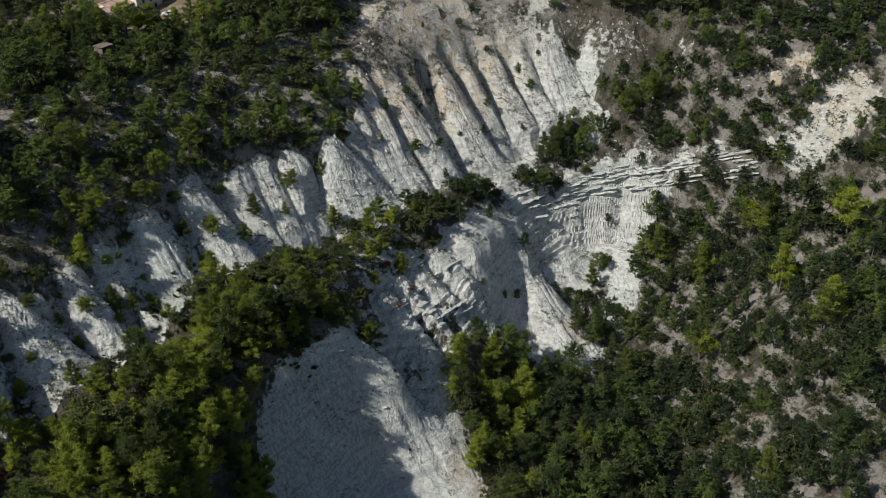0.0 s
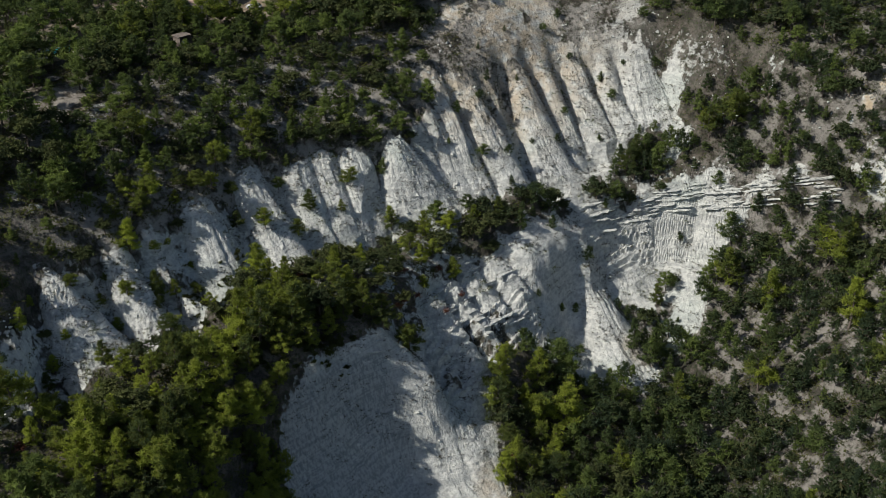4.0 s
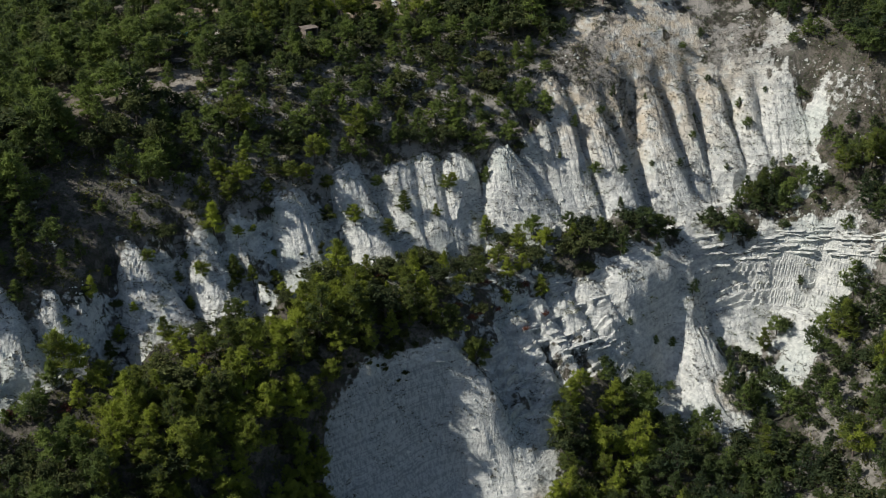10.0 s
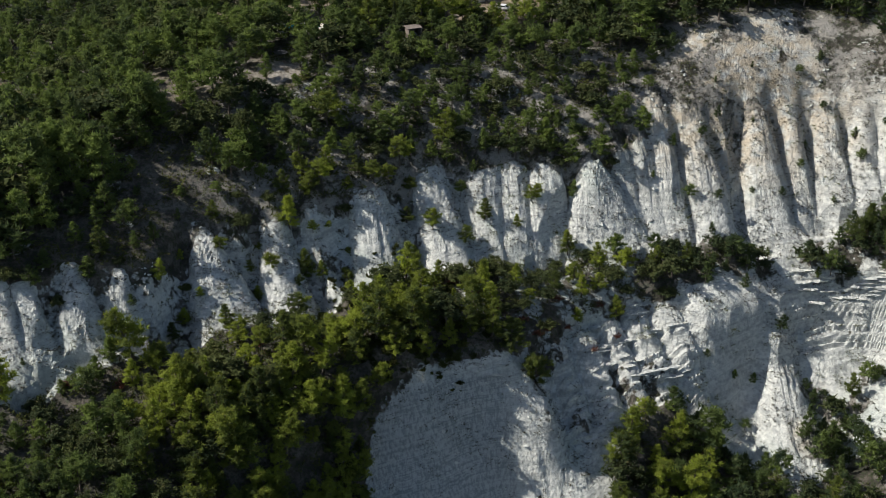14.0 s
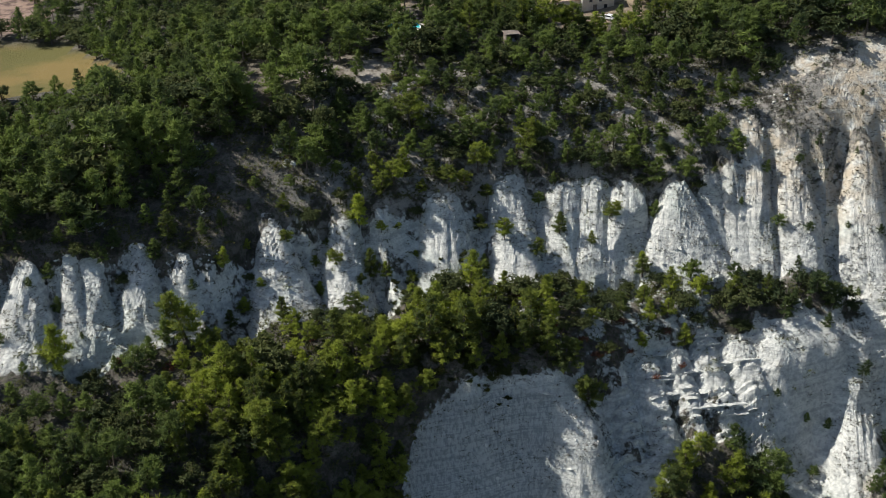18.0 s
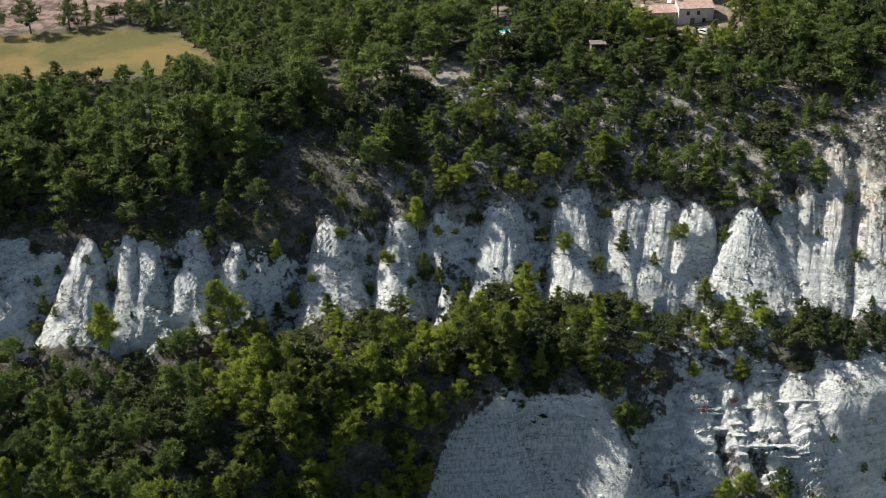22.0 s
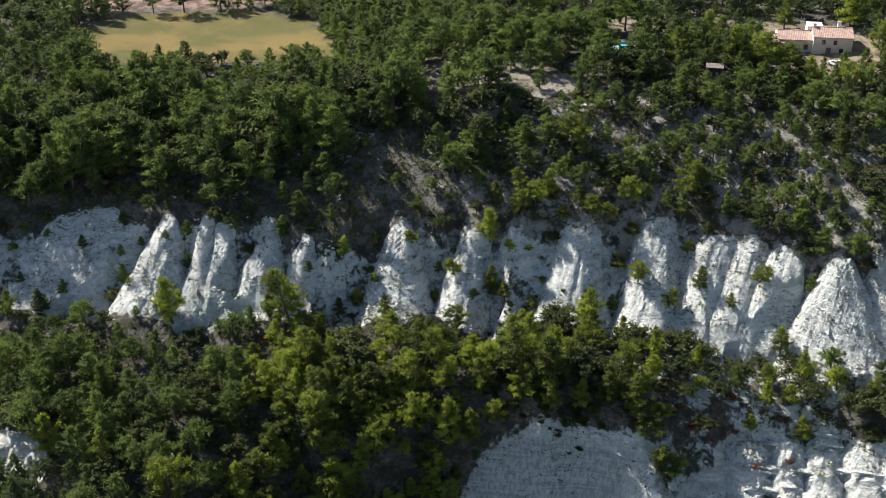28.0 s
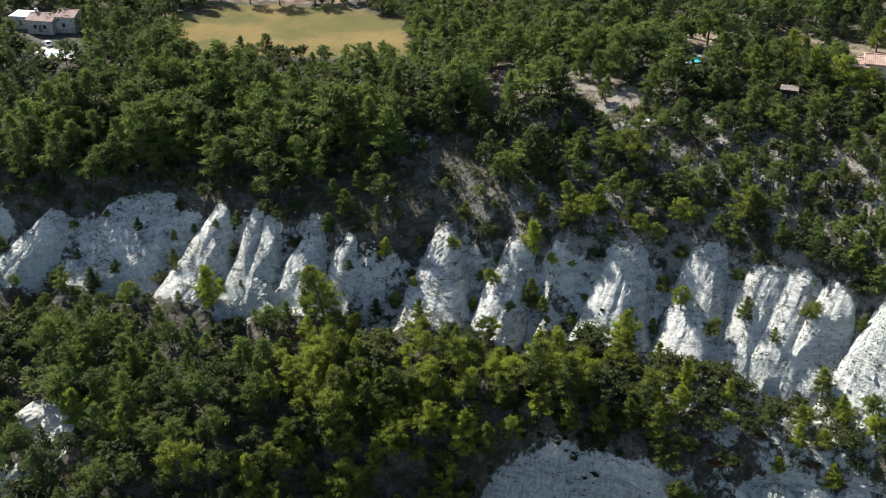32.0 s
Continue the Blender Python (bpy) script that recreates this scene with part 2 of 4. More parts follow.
DARK_GULLY = [(28.5, 216, -156), (32.5, 211, -162), (35.5, 206, -168), (40, 199.5, -173), (46, 192, -179)]
LOW_WALL = [(43, 222.5, -153.6), (51, 219.4, -156.8), (58.5, 216, -161.2), (63, 209, -169)]
FACE_TOP = [(110, 236, -151), (98, 234.8, -149.5), (86, 231.8, -148.8), (78.5, 229.2, -149.4), (71, 226, -150.5), (66, 222.5, -155.5)]
GULLY = [(106, 227, -162), (97, 226.5, -164), (86.5, 225, -163.5), (81, 223, -166), (74, 217.5, -169.5), (66, 209, -173.5), (57, 201, -177), (49, 190, -181), (30, 160, -188), (8, 120, -202), (-10, 60, -220)]
SPUR = [(91, 227.3, -157), (90.5, 221, -163.3), (91, 214, -169), (84, 201, -177), (68, 174, -184)]
GULLY_EAST = [(113, 224, -165.3), (124, 216.5, -158.5), (108, 211, -170.5), (100, 196, -178), (90, 170, -187), (70, 135, -197)]
BENCH = [(-150, 120, -160), (-120, 150, -152), (-89, 154, -152), (-60, 164, -150), (-75, 194, -142.5), (-56, 204, -142), (-30, 210, -142), (-10, 224, -140), (-40, 190, -146)]
LOW = [(-60, 130, -163), (-130, 80, -178), (-20, 140, -190), (-200, 100, -160), (-60, 40, -215), (104, 130, -172), (131, 158, -156), (145, 190, -152),
       (150, 70, -180), (220, 60, -150), (40, -100, -230), (-300, 0, -180), (300, 0, -150)]
TABLE = [(-160, 300, -114), (-128, 313, -114.5), (-60, 300, -107), (-100, 288, -112.5), (31, 315, -101), (120, 320, -97), (-150, 380, -113), (0, 380, -101), (180, 260, -101), (240, 200, -106), (250, 380, -99), (-330, 330, -112), (-60, 520, -104), (200, 560, -97)]


def along(line, step=5.0):
    """Points every few metres along a line."""
    out = []
    for a, b in zip(line, line[1:]):
        n = max(1, int(math.hypot(b[0] - a[0], b[1] - a[1]) / step))
        out += [[a[k] + (b[k] - a[k]) * i / n for k in range(3)] for i in range(n)]
    return out + [list(line[-1])]


def lie_of_the_land():
    pts = []
    for line in (RIM, CREST, SCARP_TOP, SCARP_FOOT, CAP_TOP, CAP_FOOT, EAST, FOOT, SHELF, BRINK, CLIFF, NOSE, NOSE_FOOT, APRON, DARK_GULLY, LOW_WALL, FACE_TOP, GULLY, SPUR, GULLY_EAST):
        pts += along(line)
    pts += [list(p) for p in BENCH + LOW + TABLE]
    p = np.array(pts, float)
    d = np.hypot(p[:, None, 0] - p[None, :, 0], p[:, None, 1] - p[None, :, 1])
    n = len(p)
    a = np.zeros((n + 3, n + 3))
    a[:n, :n] = d + np.eye(n) * -0.6
    poly = np.c_[np.ones(n), p[:, :2]]
    a[:n, n:], a[n:, :n] = poly, poly.T
    w = np.linalg.solve(a, np.r_[p[:, 2], 0, 0, 0])
    return p, w


LAND, WEIGHT = lie_of_the_land()


def smooth_land(x, y):
    x, y = np.asarray(x, float), np.asarray(y, float)
    z = WEIGHT[-3] + WEIGHT[-2] * x + WEIGHT[-1] * y
    for (px, py, _), w in zip(LAND, WEIGHT):
        z = z + w * np.sqrt((x - px) ** 2 + (y - py) ** 2)
    return z


def hashed(ix, iy, seed):
    h = (ix.astype(np.int64) * 374761393 + iy.astype(np.int64) * 668265263 + seed * 1442695041) & 0x7FFFFFFF
    h = ((h ^ (h >> 13)) * 1274126177) & 0x7FFFFFFF
    return ((h ^ (h >> 16)) & 0xFFFF) / 65535.0


def value_noise(x, y, seed):
    fx, fy = np.floor(x), np.floor(y)
    u, v = x - fx, y - fy
    u, v = u * u * (3 - 2 * u), v * v * (3 - 2 * v)
    a, b = hashed(fx, fy, seed), hashed(fx + 1, fy, seed)
    c, d = hashed(fx, fy + 1, seed), hashed(fx + 1, fy + 1, seed)
    return (a * (1 - u) + b * u) * (1 - v) + (c * (1 - u) + d * u) * v


def fbm(x, y, size, octaves=4, seed=0):
    """Uneven values round 0, about -1 to 1, whose largest lumps are size metres."""
    out, amp = 0.0, 1.0
    for k in range(octaves):
        out = out + amp * (2 * value_noise(x / size + 31.7 * k, y / size - 17.3 * k, seed + k) - 1)
        size, amp = size / 2.03, amp * 0.52
    return out / 1.9


def ease(a, b, v):
    t = np.clip((v - a) / (b - a), 0, 1)
    return t * t * (3 - 2 * t)


def inside(poly, x, y, ragged=0.0, seed=5):
    """1 inside a closed line in plan, with a ragged edge."""
    if ragged:
        x, y = x + ragged * fbm(x, y, 7.0, 3, seed), y + ragged * fbm(x, y, 7.0, 3, seed + 9)
    hit = np.zeros(np.shape(x), bool)
    for (x0, y0), (x1, y1) in zip(poly, poly[1:] + poly[:1]):
        if y0 != y1:
            hit ^= ((y0 > y) != (y1 > y)) & (x < (x1 - x0) * (y - y0) / (y1 - y0) + x0)
    return hit


# Buttresses of the white face: crest x, y, foot x, y, half-width at the foot, depth of the gullies beside it, width of the top as a share of the foot's
RIBS_WEST = [(-141, 188, -143, 174, 6, 4.0, 0.4), (-128, 194, -131, 179, 6, 4.0, 0.4), (-113.5, 211, -110, 195, 9, 3.0, 0.7), (-106, 203, -108, 195, 3.5, 2.0, 0.3),
             (-93.5, 216, -89.5, 195, 8.5, 5.0, 0.22), (-84, 216, -80.5, 202, 3.6, 3.0, 0.4), (-79, 217, -75, 206, 4, 3.0, 0.5), (-70.5, 223, -67.5, 211, 5.5, 4.0, 0.3),
             (-61, 223.5, -60.5, 217, 3.2, 2.2, 0.4), (-44.6, 238.5, -36, 218, 8.8, 6.0, 0.25), (-28.5, 245, -24.3, 220, 6.0, 5.5, 0.45), (-15.6, 236, -14.5, 226, 4.2, 2.4, 0.3)]
RIBS_MID = [(-6, 253, -2.4, 236, 7.0, 5.0, 0.6), (1.5, 246, 3.4, 238, 3.4, 2.4, 0.4), (9.4, 260.5, 13.5, 241, 6.4, 5.0, 0.55), (24, 264, 21.5, 244.5, 4.6, 3.0, 0.8),
            (30.6, 264, 29.8, 247, 4.0, 2.6, 0.7), (38, 264, 38.2, 246, 5.2, 3.0, 0.55),
            (49, 261.5, 53, 244.5, 11.5, 5.5, 0.18), (57, 267, 62, 246, 2.8, 2.6, 0.7)]
RIBS_EAST = [(62.5, 272, 66.2, 246, 3.6, 3.6, 0.8), (68.5, 272, 70.5, 247, 4.0, 4.2, 0.7), (78, 270, 79.5, 245, 6.0, 5.0, 0.5), (95.5, 274, 96, 250, 6.5, 5.5, 0.4), (104.5, 273, 104.5, 252, 4.0, 4.4, 0.6),
             (113.5, 272, 112.5, 253, 5.2, 4.8, 0.5), (121.5, 267, 119.5, 250, 4.0, 4.0, 0.6), (130, 264, 126, 246, 6.5, 4.0, 0.6), (142, 252, 134, 238, 8, 3.0, 0.8)]
RIBS_LOW = [(34, 225, 39, 212, 2.8, 1.8, 0.7), (41.5, 229, 47, 213, 3.0, 2.2, 0.8), (48.5, 231, 54, 214, 2.6, 2.0, 0.8), (55, 233, 60.5, 216, 3.2, 2.2, 0.8), (62, 234, 67.5, 220, 2.8, 1.6, 0.8), (91.5, 228.5, 90.5, 204, 8, 3.0, 0.4),
            (-96, 160, -103, 146, 5, 3.0, 0.5), (-86, 157, -92, 143, 4, 3.0, 0.5)]

BARE_FACE = ([(x, y + (3 if x < -60 else 2)) for x, y, _ in CREST[:-2]] + [(64, 277), (80, 288), (96, 294), (116, 294), (133, 277), (147, 249), (155, 228), (160, 206), (150, 204), (140, 211), (130, 216), (121, 216), (112, 206), (104, 206),
             (97, 203), (88, 197), (80, 205), (72, 212), (64, 214), (55, 213), (47, 206), (42, 196), (37, 180), (20, 165), (8, 160), (-6, 176), (-11, 197), (-6, 206), (3, 210), (12, 212.5), (22, 215), (30, 222), (40, 229), (50, 232.5), (62, 236),
             (74, 238), (86, 243), (78, 245), (64, 245.5), (50, 245)] + [(x, y - 0.5) for x, y, _ in FOOT[:10][::-1]])
BARE_EAST = [(152, 193), (157, 186), (166, 183), (175, 181), (176, 189), (170, 202), (162, 212), (152, 210)]
BARE_KNOLL = [(-110, 140), (-82, 138), (-82, 158), (-92, 163), (-104, 160)]
BARE_HOLLOW = [(-66, 240), (-54, 231), (-44, 236), (-42, 250), (-50, 258), (-60, 252)]
BAND = [(14, 217), (26, 221), (40, 228), (56, 234), (74, 238), (90, 243), (74, 246), (46, 246), (22, 242), (10, 236)]
# clumps of green on the bare face: x, y, radius
ISLANDS = [(-97, 150, 7), (-89, 149, 6), (72, 239, 4.5), (82, 241, 4.5), (63, 236, 4), (90, 240, 3.5), (121, 246, 6), (115, 243, 6), (109, 240, 4.5), (103, 241, 4), (135, 233, 7), (141, 226, 7), (144, 231, 7), (149, 220, 7), (156, 211, 7), (151, 212, 6), (158, 201, 6.5), (164, 199, 4.5), (138, 222, 4.5), (129, 233, 5), (137, 243, 5), (121, 236, 4), (162, 212, 5), (154, 222, 6), (170, 196, 4), (108, 216, 3), (98, 220, 4), (102, 213, 5), (95, 207, 4.5), (112, 221, 3), (151, 212, 5), (156, 204, 3.5), (147, 221, 4), (143, 214, 4), (125, 244, 3)]
FIELD = [(-91, 292), (-125, 273), (-150, 261), (-178, 275), (-175, 297), (-137, 324), (-117, 318)]
BURNT = [(-178, 299), (-141, 326), (-130, 345), (-190, 400), (-330, 380), (-260, 300), (-210, 285)]
YARD = [(22, 311), (32, 308.5), (44, 311), (50, 318), (40, 330), (14, 324), (13, 315)]
GLADE = [(-69, 290), (-55, 267), (-48, 268), (-39, 278), (-26, 275), (-20, 288), (-33, 294), (-54, 294)]
TRACK = [(-50, 322), (60, 330), (140, 322), (140, 330), (60, 342), (-50, 334)]


def off_line(line, x, y):
    """Distance in plan from a line."""
    best = np.full(np.shape(x), 1e9)
    for (x0, y0, *_), (x1, y1, *_) in zip(line, line[1:]):
        lx, ly = x1 - x0, y1 - y0
        s = np.clip(((x - x0) * lx + (y - y0) * ly) / (lx * lx + ly * ly), 0, 1)
        best = np.minimum(best, np.hypot(x - x0 - s * lx, y - y0 - s * ly))
    return best


def relief(x, y, low=True):
    """Height of the buttresses and gullies over the general slope, and how far a place lies in the gullies, 0 to 1."""
    ridge, zone, rills, crown, hollow = (np.zeros(np.shape(x)) for _ in range(5))
    wx, wy = x + 0.9 * fbm(x, y, 6.0, 4, 40), y + 0.9 * fbm(x, y, 6.0, 4, 50)
    for k, (x0, y0, x1, y1, w, deep, top) in enumerate(RIBS_WEST + RIBS_MID + RIBS_EAST + (RIBS_LOW if low else [])):
        lx, ly = x1 - x0, y1 - y0
        n = lx * lx + ly * ly
        s = ((wx - x0) * lx + (wy - y0) * ly) / n
        d = ((wx - x0) * ly - (wy - y0) * lx) / math.sqrt(n)
        wide = 1.28 * w * (top + (1 - top) * np.clip(s, 0, 1.1) ** 0.8)
        u = np.abs(d) / wide
        deep = deep * 1.15 if y0 > 185 else deep
        fade = ease(-0.22, 0.30, s) * (1 - ease(0.97, 1.2, s))
        near = ease(2.3, 1.2, u)
        hump = np.clip(1 - u ** 2.6, 0, 1)
        # runnels that fan out from the top
        run = np.abs(fbm(d / wide * w / 2.3 + 7.3 * k, s * 0.9 + 3.1 * k, 1.0, 3, 71))
        rills = np.where(fade * deep * hump > ridge, ease(0.0, 0.25, s) * ease(0.0, 0.3, run) * (u < 1), rills)
        ridge, zone = np.maximum(ridge, fade * deep * hump), np.maximum(zone, deep * fade * near)
        crown, hollow = np.maximum(crown, ease(-0.3, 0.0, s) * hump), np.maximum(hollow, fade * near)
    face = (x < 58) & (y > np.interp(x, [p[0] for p in FOOT], [p[1] for p in FOOT]) - 2) & (y < np.interp(x, [p[0] for p in CREST], [p[1] for p in CREST]) + 8)
    hollow = np.where(face, 1.0, hollow)
    return ridge - zone + 0.34 * rills, np.clip(hollow - 3.2 * crown, 0, 1)


def land(x, y):
    """Height of the ground."""
    x, y = np.asarray(x, float), np.asarray(y, float)
    plan = z = smooth_land(x, y)
    near = ease(320, 270, np.hypot(x, (y - 220) * 1.2)) * 1.0
    z = z + relief(x, y)[0] + near * 0.9 * fbm(x, y, 14.0, 4, 3) * ease(292, 270, y)
    bare = inside(BARE_FACE, x, y)
    # hard beds stand out as ledges, strongest on the shelf
    bed = plan - 0.10 * (x - 90) + 0.8 * fbm(x, y, 13.0, 3, 90)
    on_shelf = bare * ease(7.5, 4.5, off_line(SCARP_TOP, x, y + 3.8)) * ease(88, 98, x) * ease(-0.5, 0.1, fbm(x, y, 9.0, 3, 97))
    # rills that run down the slope
    bx, by = x + 1.4 * fbm(x, y, 8.0, 3, 72), y + 1.4 * fbm(x, y, 8.0, 3, 73)
    rill = np.abs(fbm(bx + 0.2 * by, by * 0.25, 3.4, 3, 70))
    z = z - (1 - on_shelf) * np.where(bare, 0.45 * (1 - ease(0.0, 0.3, rill)) * ease(-0.3, 0.5, fbm(x, y, 9.0, 2, 75)), 0)
    bed = bed + 0.55 * np.sin(1.9 * bed) + 0.4 * np.sin(0.83 * bed + 1.0)
    on_wall = bare * ease(31, 37, x) * ease(74, 64, x) * ease(238, 232, y) * ease(-172, -166, z)
    patchy = ease(-0.1, 0.6, fbm(x, y, 12.0, 3, 95))
    for weight, thick, sill in ((np.maximum(on_shelf * 0.65, on_wall * (0.5 + 0.4 * patchy)), 2.2, 0.74), (np.maximum.reduce([on_shelf * 0.4, on_wall * (0.6 + 0.3 * patchy), bare * 0.05 * patchy]), 1.05, 0.7)):
        turn = bed / thick
        step = np.floor(turn)
        z = z + weight * thick * (step + ease(sill, 0.98, turn - step) - turn)
    lumps = fbm(x, y, 4.5, 4, 21)
    z = z + (0.28 * bare + 0.3 * on_wall) * lumps * ease(-0.4, 0.5, fbm(x, y, 17.0, 2, 22))
    cracks = 1 - ease(0.0, 0.16, np.abs(fbm(x, y, 2.4, 3, 24)))
    z = z - np.where(bare, 0.16, 0.0) * cracks * ease(-0.2, 0.4, fbm(x, y, 10.0, 2, 25))
    return z + np.where(bare, 0.13, 0.12) * near * fbm(x, y, 1.5, 3, 20)


def spaced(lo, hi, step, reach, grow=1.16):
    """Grid lines: even from lo to hi, then ever wider out to reach beyond both ends."""
    side, d, s = [], step, 0.0
    while s < reach:
        d *= grow
        s += d
        side.append(s)
    return np.array([lo - s for s in side[::-1]] + list(np.arange(lo, hi + step / 2, step)) + [hi + s for s in side])


def mesh_from(name, verts, faces, material, smooth=True):
    """One mesh from arrays of corners and equal-sided faces."""
    verts, faces = np.asarray(verts, np.float32), np.asarray(faces, np.int32)
    me = bpy.data.meshes.new(name)
    k = faces.shape[1]
    me.vertices.add(len(verts))
    me.vertices.foreach_set("co", verts.ravel())
    me.loops.add(faces.size)
    me.loops.foreach_set("vertex_index", faces.ravel())
    me.polygons.add(len(faces))
    me.polygons.foreach_set("loop_start", np.arange(0, faces.size, k, dtype=np.int32))
    me.polygons.foreach_set("use_smooth", np.full(len(faces), smooth))
    me.update(calc_edges=True)
    me.materials.append(material)
    return me


def build_ground():
    gx, gy = spaced(-130, 172, 0.44, 3800, 1.2), spaced(160, 282, 0.40, 3800, 1.2)
    x, y = np.meshgrid(gx, gy)
    x, y = x.ravel(), y.ravel()
    z = land(x, y)
    nx, ny = len(gx), len(gy)
    i = np.arange(nx * ny).reshape(ny, nx)
    quads = np.stack([i[:-1, :-1], i[:-1, 1:], i[1:, 1:], i[1:, :-1]], -1).reshape(-1, 4)
    me = mesh_from("ground", np.c_[x, y, z], quads, GROUND, False)
    bare = np.zeros(len(x))
    for k in range(7):
        ox, oy = 2.4 * math.cos(2.4 * k) * (k > 0), 2.4 * math.sin(2.4 * k) * (k > 0)
        bare += (inside(BARE_FACE, x + ox, y + oy, 2.6) | inside(BARE_EAST, x + ox, y + oy, 2.0) | inside(BARE_KNOLL, x + ox, y + oy, 3.0)) / 7.0
    # Hollow's pale scree kept as dark as floor: its shade put into the colour
    bare = np.maximum(bare * 1.0, 0.14 * inside(BARE_HOLLOW, x, y, 3.0))
    bare = np.maximum(bare, inside(BAND, x, y, 4.0) * (0.43 + 0.3 * fbm(x, y, 6.0, 3, 68)))
    slope = ease(0.62, 0.75, value_noise(x / 9, y / 9, 33) * 0.6 + value_noise(x / 3.5, y / 3.5, 34) * 0.4) * (y > 225) * (y < 288)
    bare = np.maximum(bare, 0.42 * slope)
    for ix, iy, r in ISLANDS:
        bare = bare * (0.42 + 0.58 * ease(0.6, 1.3, np.hypot(x - ix, y - iy) / r + 0.5 * fbm(x, y, 3.5, 3, 63)))
    # Hollows between the buttresses take on more of the floor colour, unevenly
    gully_floor = relief(x, y, False)[1] * (0.5 + 0.5 * ease(-0.4, 0.3, fbm(x, y, 4.0, 4, 66)))
    bare = bare * (1 - np.interp(x, [52, 64], [0.55, 0.3]) * gully_floor)
    brow = ease(258, 276, y) * ease(56, 72, x) + 0.9 * ease(126, 136, x) * ease(203, 212, y)
    bare = bare * (1 - 0.66 * np.clip(brow, 0, 1) * ease(-0.45, 0.25, fbm(x, y, 9.0, 5, 67)))
    veg = fbm(x, y, 5.0, 3, 61) + 0.35 * ease(26, 14, np.abs(x - 44)) * ease(236, 228, y) * ease(206, 214, y)
    bare = bare * (1 - 0.6 * ease(0.3, 0.8, veg))
    crest = np.interp(x, [p[0] for p in CREST], [p[1] for p in CREST])
    stony = ease(-60, -25, x) * ease(crest - 4, crest + 2, y) * ease(300, 286, y) * 0.7
    masks = {
        "stony": np.maximum.reduce([stony, 0.5 * ease(70, 90, x) * ease(235, 225, y), 0.12 + 0 * x]),
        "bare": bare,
        "field": inside(FIELD, x, y, 2.0) * 1.0,
        # Where the lower west face gets its painted shade, by plan and height
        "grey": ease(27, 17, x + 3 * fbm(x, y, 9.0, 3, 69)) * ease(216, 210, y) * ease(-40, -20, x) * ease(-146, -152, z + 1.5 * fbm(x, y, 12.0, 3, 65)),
        "burnt": inside(BURNT, x, y, 3.0) * 1.0,
        "dust": np.maximum.reduce([inside(YARD, x, y, 2.5) * 0.65, inside(TRACK, x, y, 2.5) * 0.6, inside(GLADE, x, y, 4.0) * 0.2]),
        "ochre": np.maximum.reduce([ease(30, 6, np.hypot((x - 90) * 0.5, y - 278)) * 0.8, ease(9, 4, np.hypot(x - 166, y - 205)) , 0.5 * ease(16, 6, np.hypot(x - 170, y - 188)), 0.55 * ease(8, 3, np.hypot(x - 38, y - 187)), 0.45 * ease(6, 2, np.hypot(x - 93, y - 209))]),
    }
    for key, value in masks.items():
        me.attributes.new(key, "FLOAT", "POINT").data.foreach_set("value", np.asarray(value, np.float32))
    return tagged(new("ground", me), "eroded pale grey marl slope with ledges, gullies and dry forest floor", "ground", kind="structure")


GROUND_SHEET = build_ground()


# ---- houses and garden things ----
def part(name, bm, material, parent=None, label=""):
    """Links a bmesh as one mesh object under a thing or a part."""
    me = bpy.data.meshes.new(name)
    bm.to_mesh(me)
    bm.free()
    me.materials.append(material)
    ob = new(name, me)
    if parent:
        ob.parent = parent
    return tagged(ob, label)


def thing(name, label, category, m, group=""):
    ob = tagged(new(name), label, category, group)
    ob.matrix_basis = m
    return ob


def box(x0, x1, y0, y1, z0, z1, bevel=0.0):
    bm = bmesh.new()
    bmesh.ops.create_cube(bm, size=1.0)
    bmesh.ops.scale(bm, vec=(x1 - x0, y1 - y0, z1 - z0), verts=bm.verts)
    bmesh.ops.translate(bm, vec=((x0 + x1) / 2, (y0 + y1) / 2, (z0 + z1) / 2), verts=bm.verts)
    if bevel:
        bmesh.ops.bevel(bm, geom=bm.edges[:], offset=bevel, segments=2, affect="EDGES")
    return bm


def rod(x, y, z0, z1, r, sides=10):
    bm = bmesh.new()
    bmesh.ops.create_cone(bm, cap_ends=True, segments=sides, radius1=r, radius2=r, depth=z1 - z0)
    bmesh.ops.translate(bm, vec=(x, y, (z0 + z1) / 2), verts=bm.verts)
    return bm


def prism(section, x0, x1):
    """A closed outline in y and z, drawn out along x."""
    bm = bmesh.new()
    a = [bm.verts.new((x0, y, z)) for y, z in section]
    b = [bm.verts.new((x1, y, z)) for y, z in section]
    bm.faces.new(a[::-1])
    bm.faces.new(b)
    for i in range(len(a)):
        j = (i + 1) % len(a)
        bm.faces.new((a[i], a[j], b[j], b[i]))
    bmesh.ops.recalc_face_normals(bm, faces=bm.faces)
    return bm


